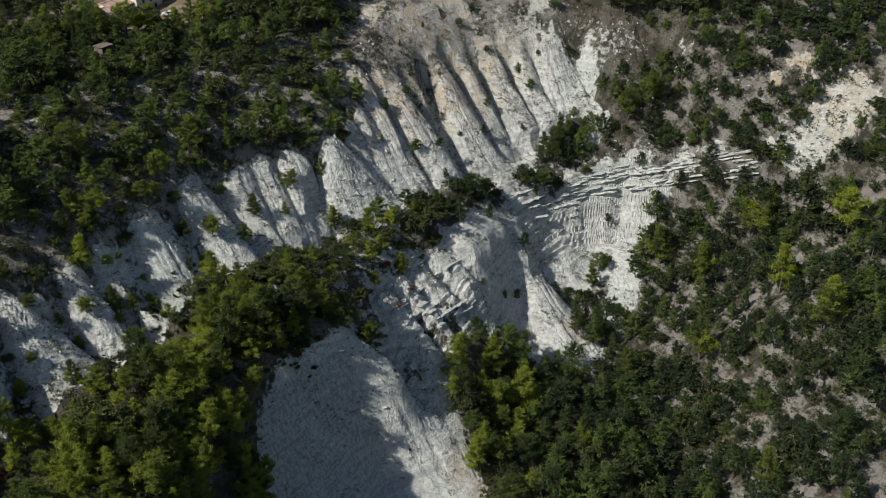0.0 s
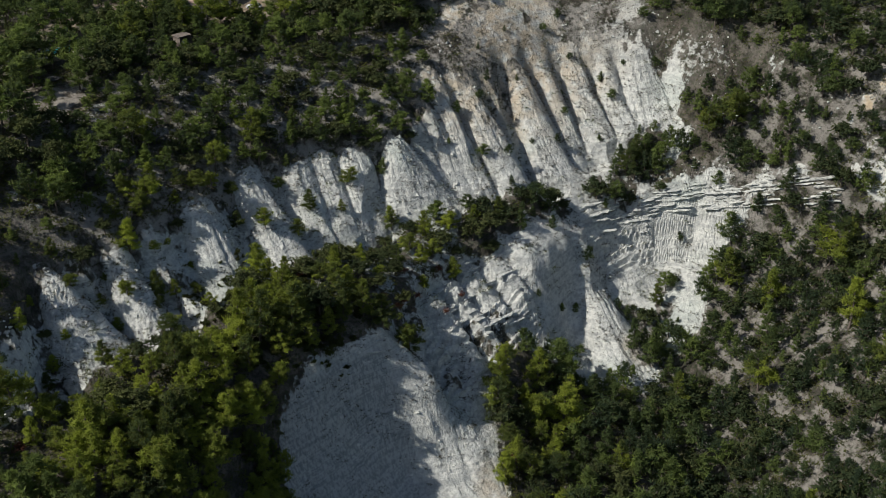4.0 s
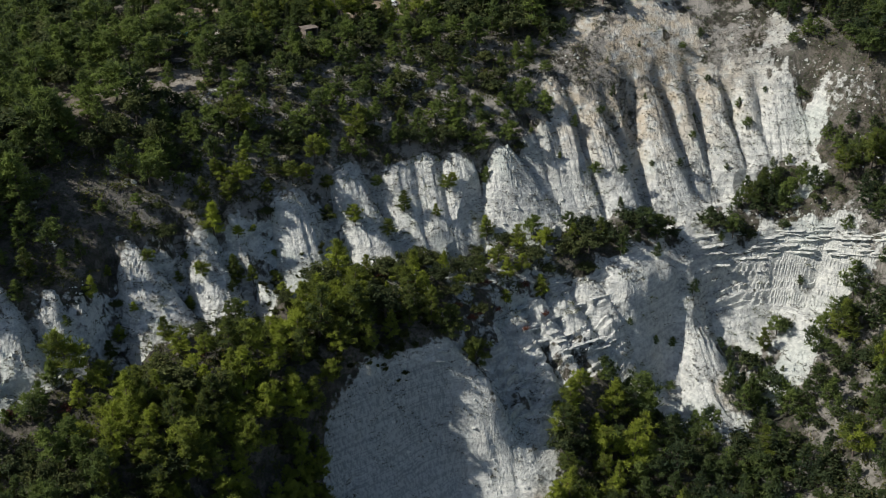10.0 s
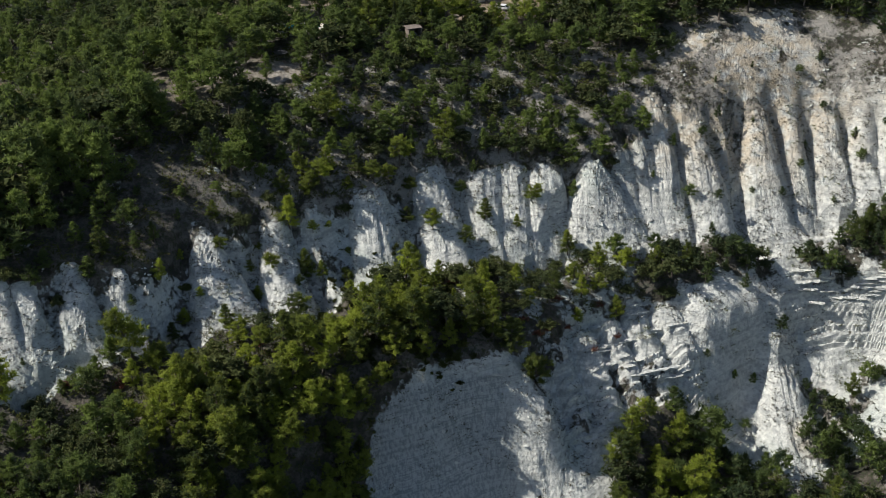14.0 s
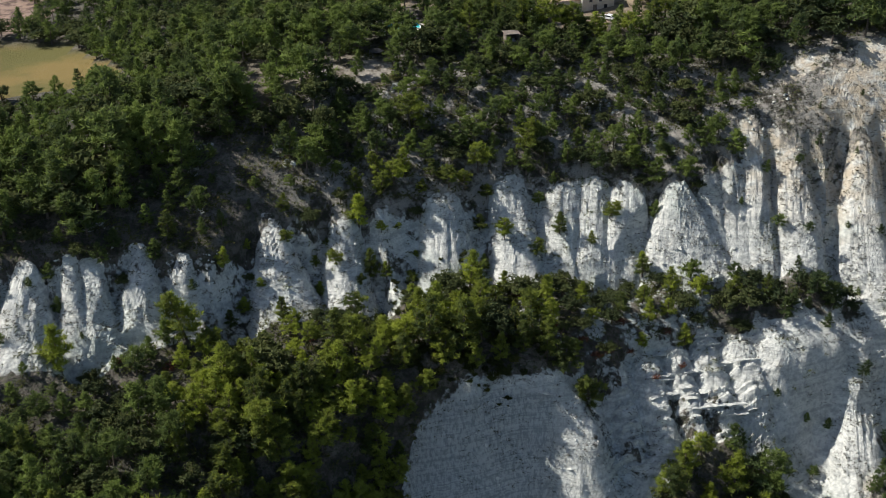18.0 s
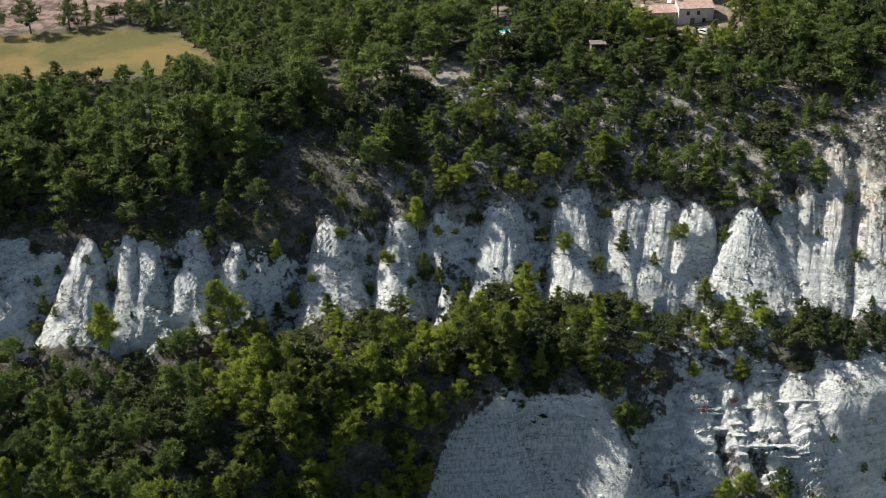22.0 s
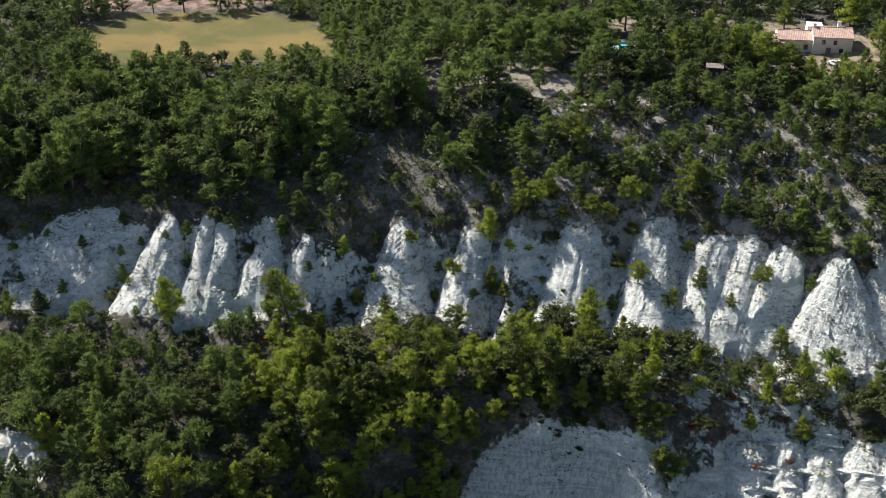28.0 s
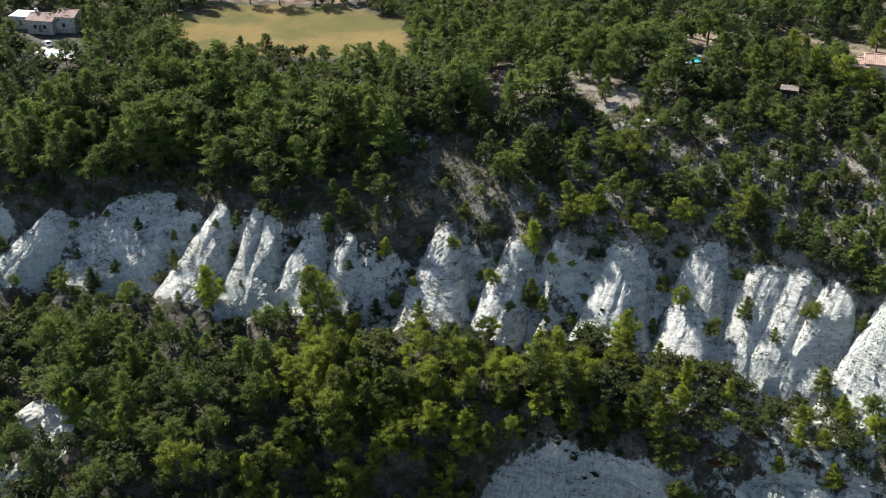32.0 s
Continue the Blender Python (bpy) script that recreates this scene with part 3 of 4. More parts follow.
def tiled_slope(house, x0, x1, y0, y1, z0, z1, mat):
    """One pitch of a roof: a slab with rounded tile courses that run up the slope."""
    n = max(4, int((x1 - x0) / 0.42))
    bm = bmesh.new()
    top, low = [], []
    for i in range(n * 4 + 1):
        x = x0 + (x1 - x0) * i / (n * 4)
        w = 0.07 * abs(math.sin(math.pi * i / 4))
        top.append([bm.verts.new((x, y0, z0 + w)), bm.verts.new((x, y1, z1 + w))])
        low.append([bm.verts.new((x, y0, z0 - 0.14)), bm.verts.new((x, y1, z1 - 0.14))])
    for i in range(n * 4):
        bm.faces.new((top[i][0], top[i + 1][0], top[i + 1][1], top[i][1]))
        bm.faces.new((low[i][0], low[i][1], low[i + 1][1], low[i + 1][0]))
        for e in (0, 1):
            bm.faces.new((low[i][e], low[i + 1][e], top[i + 1][e], top[i][e]))
    for e in (0, -1):
        bm.faces.new((low[e][0], top[e][0], top[e][1], low[e][1]))
    bmesh.ops.recalc_face_normals(bm, faces=bm.faces)
    return part("roof_slope", bm, mat, house, "curved terracotta tiles")


def wing(house, x0, x1, y0, y1, height, mat, gable_mat, roof_mat, pitch=0.3, windows=(), doors=()):
    """One block of a house, with a gabled roof whose ridge runs along x."""
    mid = (y0 + y1) / 2
    ridge = height + (mid - y0) * pitch
    wall = part("wall", prism([(y0, -1.5), (y1, -1.5), (y1, height), (mid, ridge), (y0, height)], x0, x1), mat, house)
    # Thin facing on the end wall; the big house's paler tone paints in sunlight
    part("gable_wall", prism([(y0 + 0.02, -1.5), (y1 - 0.02, -1.5), (y1 - 0.02, height), (mid, ridge), (y0 + 0.02, height)], x0 - 0.06, x0 - 0.004), gable_mat, house, "sunlit pale gable wall")
    o = 0.4
    tiled_slope(house, x0 - 0.25, x1 + 0.25, y0 - o, mid, height - o * pitch + 0.2, ridge + 0.2, roof_mat)
    tiled_slope(house, x0 - 0.25, x1 + 0.25, y1 + o, mid, height - o * pitch + 0.2, ridge + 0.2, roof_mat)
    part("ridge_cap", box(x0 - 0.25, x1 + 0.25, mid - 0.15, mid + 0.15, ridge + 0.18, ridge + 0.36, 0.06), roof_mat, house)
    for wx, wz, ww, wh in windows:
        window = part("window", box(wx, wx + ww, y0 - 0.05, y0 + 0.05, wz, wz + wh), WOOD, house, "dark shuttered window")
        part("pane", box(wx + 0.08, wx + ww - 0.08, y0 - 0.06, y0 - 0.052, wz + 0.08, wz + wh - 0.08), GLASS_DARK, window)
        part("sill", box(wx - 0.08, wx + ww + 0.08, y0 - 0.16, y0 + 0.02, wz - 0.08, wz - 0.01), STONE, window)
    for dx, dw, dh in doors:
        door = part("door", box(dx, dx + dw, y0 - 0.06, y0 + 0.05, 0, dh), WOOD, house, "dark wooden door")
        part("step", box(dx - 0.2, dx + dw + 0.2, y0 - 0.6, y0 - 0.01, -0.3, 0.02), STONE, house)
        part("handle", box(dx + dw - 0.2, dx + dw - 0.14, y0 - 0.1, y0 - 0.062, 0.95, 1.1), DARK, door)
    return wall


def chimney(house, x, y, z0, z1):
    stack = part("chimney", box(x - 0.35, x + 0.35, y - 0.35, y + 0.35, z0, z1), PALE_WALL, house)
    part("chimney_cap", box(x - 0.45, x + 0.45, y - 0.45, y + 0.45, z1 + 0.004, z1 + 0.12, 0.03), TILE, stack)


def big_house(m):
    h = thing("house", "ochre rendered country house with stepped terracotta roofs", "house", m)
    wing(h, 0, 6.2, 0, 6.5, 2.9, RENDER_WALL, PALE_WALL, TILE, windows=[(2.2, 1.0, 1.0, 1.2), (4.4, 1.0, 0.9, 1.2)])
    wing(h, 5.0, 14.4, 0.8, 8.0, 3.6, RENDER_WALL, PALE_WALL, TILE, windows=[(8.0, 1.2, 1.0, 1.3), (11.2, 1.2, 1.0, 1.3)])
    wing(h, 13.2, 22.6, -0.4, 7.4, 4.9, RENDER_WALL, PALE_WALL, TILE, windows=[(18.0, 3.1, 0.9, 1.1), (15.2, 3.1, 0.9, 1.1), (19.6, 0.9, 1.0, 1.3)], doors=[(16.4, 1.2, 2.3)])
    part("terrace_wall", box(12.2, 16.0, 4.4, 8.2, 3.8, 6.0), PALE_WALL, h, "bright white terrace parapet")
    chimney(h, 13.6, 3.4, 4.8, 7.0)
    chimney(h, 19.6, 4.4, 5.8, 7.5)
    return h


def farm_house(m):
    h = thing("house", "low stone farmhouse with weathered tile and flat white roofs", "house", m)
    wing(h, 0, 8, 0, 7, 3.4, STONE, STONE, OLD_TILE, windows=[(2, 1.0, 1.0, 1.2), (5, 1.0, 1.0, 1.2)], doors=[(3.6, 1.0, 2.1)])
    wing(h, 8.2, 14, 2, 9, 4.2, STONE, STONE, OLD_TILE, windows=[(10, 1.2, 1.0, 1.2)])
    part("flat_roof", box(-7, -0.3, 2.5, 8.5, 3.2, 3.5, 0.05), WHITE, h, "flat white roof")
    part("annex_wall", box(-6.7, -0.6, 2.8, 8.2, -1, 3.19), STONE, h)
    part("shutter", box(-4.2, -3.0, 2.7, 2.79, 0.6, 2.2), WOOD, h)
    chimney(h, 1.6, 3.6, 4.2, 5.8)
    return h


def pool(m, w, d, water, label):
    p = thing("swimming_pool", label, "pool", m)
    part("terrace", box(-w / 2 - 2.2, w / 2 + 2.2, -d / 2 - 1.8, d / 2 + 2.4, -1.2, 0.10, 0.03), PAVING, p, "pale stone terrace")
    for x0, x1, y0, y1 in ((-w / 2 - 0.4, w / 2 + 0.4, -d / 2 - 0.4, -d / 2), (-w / 2 - 0.4, w / 2 + 0.4, d / 2, d / 2 + 0.4), (-w / 2 - 0.4, -w / 2, -d / 2, d / 2), (w / 2, w / 2 + 0.4, -d / 2, d / 2)):
        part("coping", box(x0, x1, y0, y1, 0.105, 0.24, 0.03), WHITE, p)
    part("water", box(-w / 2 + 0.003, w / 2 - 0.003, -d / 2 + 0.003, d / 2 - 0.003, 0.104, 0.17), water, p)
    return p


def canopy(m):
    c = thing("pergola", "white flat-roofed garden canopy on slim posts", "pergola", m)
    part("roof", box(-1.9, 1.9, -1.4, 1.4, 2.5, 2.62, 0.03), WHITE, c)
    for x in (-1.75, 1.75):
        for y in (-1.25, 1.25):
            part("post", rod(x, y, -0.3, 2.498, 0.05), WHITE, c)
    return c


def pool_house(m):
    h = thing("pool_house", "small terracotta-roofed pool house", "hut", m)
    wing(h, -2.2, 2.2, -1.6, 1.6, 2.3, PALE_WALL, PALE_WALL, TILE, doors=[(-0.5, 1.0, 2.0)])
    return h


def lookout(m):
    """An open-fronted timber cabin on the brink, with pale seats on its deck."""
    h = thing("cabin", "small grey timber cabin with open front and deck", "cabin", m)
    part("deck", box(-1.8, 1.8, -1.6, 1.6, -0.2, 0.0), WOOD, h)
    part("skirt", box(-1.8, 1.8, -1.7, -1.61, -1.9, 0.85), WOOD, h, "grey board parapet")
    part("back_wall", box(-1.8, 1.8, 1.5, 1.6, 0.004, 2.6), WOOD, h)
    part("side_wall", box(-1.8, -1.7, -1.6, 1.49, 0.004, 2.5), WOOD, h)
    part("side_wall", box(1.7, 1.8, -1.6, 1.49, 0.004, 2.5), WOOD, h)
    part("roof", box(-2.1, 2.1, -1.4, 1.9, 2.61, 2.75, 0.03), WOOD, h)
    for x in (-1.7, 1.7):
        part("post", box(x - 0.06, x + 0.06, -1.58, -1.46, 0.86, 2.6), WOOD, h)
        part("foot", box(x - 0.1, x + 0.1, -1.6, -1.4, -2.4, -0.21), WOOD, h)
    return h


def seat(m):
    s = thing("armchair", "white cushioned garden armchair", "chair", m, "garden armchairs")
    part("cushion", box(-0.35, 0.35, -0.35, 0.35, 0.2, 0.48, 0.06), WHITE, s)
    part("backrest", box(-0.35, 0.35, 0.36, 0.48, 0.2, 0.95, 0.05), WHITE, s)
    for x in (-0.3, 0.3):
        for y in (-0.28, 0.3):
            part("leg", rod(x, y, 0.0, 0.195, 0.03), DARK, s)
    return s


def car(m, label):
    c = thing("car", label, "car", m, "parked cars")
    side = [(-2.1, 0.35), (2.05, 0.35), (2.12, 0.62), (1.95, 0.86), (0.95, 0.98), (0.35, 1.42), (-1.25, 1.46), (-1.95, 1.0), (-2.15, 0.8)]
    bm = prism(side, -0.86, 0.86)
    bmesh.ops.bevel(bm, geom=bm.edges[:], offset=0.07, segments=2, affect="EDGES")
    body = part("body", bm, CAR_WHITE, c)
    glass = [(0.90, 1.0), (0.36, 1.36), (-1.2, 1.40), (-1.80, 1.02)]
    part("side_window", prism(glass, -0.872, -0.864), GLASS_DARK, body)
    part("side_window", prism(glass, 0.864, 0.872), GLASS_DARK, body)
    part("windscreen", prism([(1.0, 0.985), (0.40, 1.43), (0.38, 1.40), (0.96, 0.96)], -0.68, 0.68), GLASS_DARK, body)
    part("rear_window", prism([(-1.34, 1.45), (-1.93, 1.045), (-1.88, 1.02), (-1.32, 1.42)], -0.66, 0.66), GLASS_DARK, body)
    for x in (-0.55, 0.55):
        part("headlight", box(x - 0.18, x + 0.18, 2.05, 2.13, 0.62, 0.76, 0.02), GLASS_DARK, body)
    for x in (-0.82, 0.82):
        for y in (-1.3, 1.35):
            bm = rod(0, 0, -0.11, 0.11, 0.33, 16)
            bmesh.ops.rotate(bm, cent=(0, 0, 0), matrix=Matrix.Rotation(math.pi / 2, 3, "Y"), verts=bm.verts)
            bmesh.ops.translate(bm, vec=(x, y, 0.33), verts=bm.verts)
            wheel = part("wheel", bm, RUBBER, c)
            bm = rod(0, 0, -0.12, 0.12, 0.2, 12)
            bmesh.ops.rotate(bm, cent=(0, 0, 0), matrix=Matrix.Rotation(math.pi / 2, 3, "Y"), verts=bm.verts)
            bmesh.ops.translate(bm, vec=(x, y, 0.33), verts=bm.verts)
            part("rim", bm, GREY_ROOF, wheel)
    return c


def trampoline(m):
    t = thing("trampoline", "round black garden trampoline on short legs", "trampoline", m)
    bm = bmesh.new()
    bmesh.ops.create_cone(bm, cap_ends=True, segments=28, radius1=1.7, radius2=1.7, depth=0.04)
    bmesh.ops.translate(bm, vec=(0, 0, 0.8), verts=bm.verts)
    part("mat", bm, DARK, t)
    ring = [(1.85 * math.cos(a * math.pi / 14), 1.85 * math.sin(a * math.pi / 14), 0.8) for a in range(29)]
    v, f = tube(ring, [0.09] * 29, 6)
    ob = new("rim", mesh_from("rim", v, f, DARK))
    ob.parent = t
    for k in range(6):
        a = k * math.pi / 3
        part("leg", rod(1.8 * math.cos(a), 1.8 * math.sin(a), -0.15, 0.78, 0.03), GREY_ROOF, t)
    return t


def on_ground(x, y, up=0.0, turn=0.0):
    return pose(x, y, float(land(x, y)) + up, 0, 0, turn)


# Plots kept free of trees
PLOTS = [[(-30, 303), (-12, 302), (-9, 316), (-26, 318)], [(-38, 315), (-28, 315), (-28, 321), (-38, 321)], [(5, 296), (13, 296), (12, 304), (6, 304)], [(15, 314.5), (38, 320.5), (36, 331), (12, 324)], [(29, 309), (42, 311), (44, 318), (34, 318)],
         [(-212, 236), (-170, 232), (-166, 248), (-212, 260)], [(-30, 290), (-20, 290), (-20, 298), (-30, 298)]]


# ---- trees ----
def tube(path, radii, sides=6):
    """A tapered limb along a path: corners and four-sided faces."""
    path, verts, faces = np.asarray(path, float), [], []
    for k, (p, r) in enumerate(zip(path, radii)):
        t = path[min(k + 1, len(path) - 1)] - path[max(k - 1, 0)]
        t = t / (np.linalg.norm(t) + 1e-9)
        a = np.cross(t, (0.31, 0.87, 0.39))
        a /= np.linalg.norm(a)
        b = np.cross(t, a)
        for s in range(sides):
            w = 2 * math.pi * s / sides
            verts.append(p + r * (math.cos(w) * a + math.sin(w) * b))
    for k in range(len(path) - 1):
        for s in range(sides):
            n = (s + 1) % sides
            faces.append([k * sides + s, k * sides + n, (k + 1) * sides + n, (k + 1) * sides + s])
    return np.array(verts), np.array(faces)


def tufts(rng, centres, size, blades, length, up=0.35, width=0.2):
    """Leaf blades fanning out of each centre: pointed, three corners each, most of them turned outward."""
    n = len(centres) * blades
    c = np.repeat(centres, blades, 0)
    d = rng.normal(size=(n, 3))
    d[:, 2] += up * 1.6
    d /= np.linalg.norm(d, axis=1)[:, None]
    away = np.c_[c[:, :2] / (np.linalg.norm(c[:, :2], axis=1)[:, None] + 0.3), np.full(n, 0.75)]
    side = np.cross(d, away + 0.9 * rng.normal(size=(n, 3)))
    side /= np.linalg.norm(side, axis=1)[:, None]
    s = np.repeat(size, blades) * rng.uniform(0.65, 1.25, n)
    base = c + d * (s * 0.12)[:, None] + rng.normal(size=(n, 3)) * (s * 0.22)[:, None]
    tip = base + d * (s * length)[:, None]
    wide = side * (s * width)[:, None]
    verts = np.stack([base - wide, base + wide, tip], 1).reshape(-1, 3)
    return verts, np.arange(n * 3).reshape(-1, 3)


def pine_shape(seed, height=10.0, spread=2.6, bare=0.25, cone=0.6, density=1.0):
    """A Mediterranean pine: leaning trunk, whorls of upswept limbs, tufted open crown. Gives wood and leaf arrays."""
    rng = np.random.default_rng(seed)
    lean = rng.normal(size=2) * 0.05
    hs = np.linspace(0, 1, 8)
    trunk = np.c_[np.cumsum(rng.normal(size=8) * 0.05) + lean[0] * height * hs, np.cumsum(rng.normal(size=8) * 0.05) + lean[1] * height * hs, hs * height * 0.97]
    trunk[0, :2] = 0
    wood_v, wood_f, count = [], [], 0
    for v, f in [tube(trunk, 0.020 * height * (1 - 0.85 * hs), 7)]:
        wood_v.append(v), wood_f.append(f + count)
        count += len(v)
    centres, sizes = [], []
    limbs = int(27 * density)
    for k in range(limbs):
        u = bare + (1 - bare) * (k + rng.uniform(0, 0.9)) / limbs
        at = np.array([np.interp(u, hs, trunk[:, j]) for j in range(3)])
        w = k * 2.39996 + rng.normal() * 0.35
        v = (u - bare) / (1 - bare)
        profile = (1 - v) ** (0.55 + 0.6 * cone) * (0.45 + 0.55 * min(1.0, v / 0.25)) + 0.10
        reach = spread * profile * rng.uniform(0.65, 1.2)
        out = np.array([math.cos(w), math.sin(w), 0])
        rise = reach * (0.15 + 0.75 * v)
        path = [at, at + out * reach * 0.5 + (0, 0, rise * 0.3), at + out * reach + (0, 0, rise)]
        tv, tf = tube(path, [0.006 * height, 0.004 * height, 0.0015 * height], 3)
        wood_v.append(tv), wood_f.append(tf + count)
        count += len(tv)
        m = max(4, int(2.6 * reach + 2.5))
        for j in range(m):
            q = 0.42 + 0.62 * (j + rng.uniform(0, 1)) / m
            p = at + out * reach * q + np.array((0, 0, rise * q * q))
            p = p + rng.normal(size=3) * np.array((0.26, 0.26, 0.10)) * (0.35 + 0.35 * reach)
            centres.append(p), sizes.append(0.50 + 0.09 * reach)
    for j in range(5):
        centres.append(trunk[-1] + rng.normal(size=3) * 0.22 + (0, 0, 0.05)), sizes.append(0.6)
    leaf_v, leaf_f = tufts(rng, np.array(centres), np.array(sizes), 22, 0.9, 0.7, 0.105)
    return np.concatenate(wood_v), np.concatenate(wood_f), leaf_v, leaf_f


def oak_shape(seed, height=7.0, spread=3.0, density=1.0):
    """A broadleaf: short trunk, forked limbs, uneven rounded crown of leaf clumps with gaps."""
    rng = np.random.default_rng(seed)
    fork = height * 0.3
    wood_v, wood_f = tube([(0, 0, 0), (0.05, 0.03, fork * 0.5), (0.08, -0.04, fork)], [0.03 * height, 0.024 * height, 0.02 * height], 7)
    wood_v, wood_f, count = [wood_v], [wood_f], len(wood_v)
    centres, sizes = [], []
    for k in range(int(15 * density)):
        w, e = k * 2.39996 + rng.normal() * 0.3, rng.uniform(0.1, 1.4)
        reach = np.array([spread * math.cos(e) * math.cos(w), spread * math.cos(e) * math.sin(w), (height - fork) * (0.35 + 0.62 * math.sin(e))]) * rng.uniform(0.7, 1.05)
        top = np.array([0.08, -0.04, fork]) + reach
        tv, tf = tube([(0.08, -0.04, fork * 0.9), np.array([0, 0, fork]) + reach * (0.45, 0.45, 0.6), top], [0.011 * height, 0.006 * height, 0.002 * height], 4)
        wood_v.append(tv), wood_f.append(tf + count)
        count += len(tv)
        for j in range(12):
            centres.append(top - reach * rng.uniform(0, 0.45) + rng.normal(size=3) * np.array((0.5, 0.5, 0.38)) * spread * 0.3), sizes.append(rng.uniform(0.5, 0.8))
    leaf_v, leaf_f = tufts(rng, np.array(centres), np.array(sizes), 11, 0.75, 0.15, 0.24)
    return np.concatenate(wood_v), np.concatenate(wood_f), leaf_v, leaf_f


def shrub_shape(seed, size=1.0, blades=16, clumps=26):
    rng = np.random.default_rng(seed)
    d = rng.normal(size=(clumps, 3))
    d[:, 2] = np.abs(d[:, 2])
    d /= np.linalg.norm(d, axis=1)[:, None]
    c = d * rng.uniform(0.3, 0.95, clumps)[:, None] * np.array((size, size, size * 0.85)) * (1 + 0.3 * rng.normal(size=(clumps, 1)))
    c[:, 2] = np.abs(c[:, 2]) + 0.1
    wood = [tube([(0, 0, -0.15), c[k] * 0.5, c[k]], [0.05, 0.03, 0.012], 4) for k in range(5)]
    count, vs, fs = 0, [], []
    for v, f in wood:
        vs.append(v), fs.append(f + count)
        count += len(v)
    lv, lf = tufts(rng, c, np.full(clumps, 0.42 * size), blades, 0.9, 0.4, 0.17)
    return np.concatenate(vs), np.concatenate(fs), lv, lf


def grown(name, shape, leaves, label, category, group):
    """A first tree, from which the others are copied: an empty with its trunk and crown."""
    wv, wf, lv, lf = shape
    root = tagged(new(name), label, category, group)
    for part_name, v, f, mat in (("trunk", wv, wf, BARK), ("crown", lv, lf, leaves)):
        ob = new(part_name, mesh_from(part_name, v, f, mat, part_name == "trunk"))
        ob.parent = root
    return root


PINES = [pine_shape(11, 10, 2.9, 0.14, 0.6), pine_shape(12, 10, 2.5, 0.16, 0.85), pine_shape(13, 10, 3.3, 0.24, 0.3), pine_shape(14, 10, 2.8, 0.08, 0.75, 1.15), pine_shape(15, 10, 3.5, 0.34, 0.15, 0.9)]
OAKS = [oak_shape(21), oak_shape(22, 7, 2.6), oak_shape(23, 7, 3.5, 1.15)]
SHRUBS = [shrub_shape(31), shrub_shape(32, 1.0, 14, 30), shrub_shape(33, 1.0, 18, 20)]

# Trees that stand out: x, y, height
PROMINENT_WEST = [(-58, 210, 13), (-51, 219, 4.5), (-25, 244, 9), (-65, 227, 7), (-27, 211, 10), (-37, 187, 10.5), (-7, 215, 13), (1, 215, 13), (19, 232, 9), (27, 235, 6.5), (23, 215, 8),
                  (42, 247, 7), (16, 221, 10), (4, 234, 7.5), (9, 239, 5.5), (34, 256, 4.5), (22, 252, 5.5), (9, 249, 5.5), (-22, 238, 7), (-29, 234, 4.5), (-82, 199, 12), (-56, 163, 12),
                  (-15, 193, 10.5), (-45, 181, 8), (-81, 175, 10), (-83, 160, 9.5), (-71, 161, 10), (-15, 268, 9), (13, 266, 9), (2, 261, 8)]
PROMINENT_EAST = [(43, 281, 7), (-19, 188, 10), (29, 214, 9), (61, 207, 11), (62, 197, 13), (67, 201, 10), (107, 218, 7), (110, 181, 11), (125, 157, 12), (91, 144, 12), (139, 231, 12), (134, 234, 9),
                  (117, 244, 9), (113, 243, 7), (-49, 199, 11), (55, 241, 6.5), (48, 241, 7), (62, 241, 6), (70, 241, 6.5), (123, 208, 12), (125, 197, 12), (132, 175, 14), (129, 157, 12), (92, 191, 11),
                  (67, 180, 9), (141, 192, 13), (151, 170, 13), (51, 231, 7), (-38, 190, 10.5), (-10, 220, 11.5), (-27, 216, 7)]
PROMINENT_BRINK = [(-15, 201.5, 10), (-21, 199, 10), (-11, 203.5, 8), (-25, 204, 10), (-7, 207, 7), (-31, 199, 9), (4, 212, 6), (9, 214.5, 7), (14, 217, 8), (-39, 196, 9), (-27, 192, 9), (-34, 188, 10), (-19, 207, 9), (-3, 211, 8)]
# Garden trees round the house
PROMINENT_HOUSE = [(12, 307, 11), (19, 307.5, 10), (25, 306, 8.5), (46, 308, 10), (50, 313, 10.5), (7.5, 313, 10), (31, 303, 8), (2, 318, 9), (18, 334, 9), (34, 337, 8), (-2, 306, 9), (40, 304, 7), (44, 322, 8)]


# The stretch of wooded country round the face
WOODED = [(-110, 122), (112, 98), (222, 190), (205, 278), (142, 342), (76, 380), (-20, 400), (-145, 390), (-218, 335), (-250, 250), (-160, 165)]


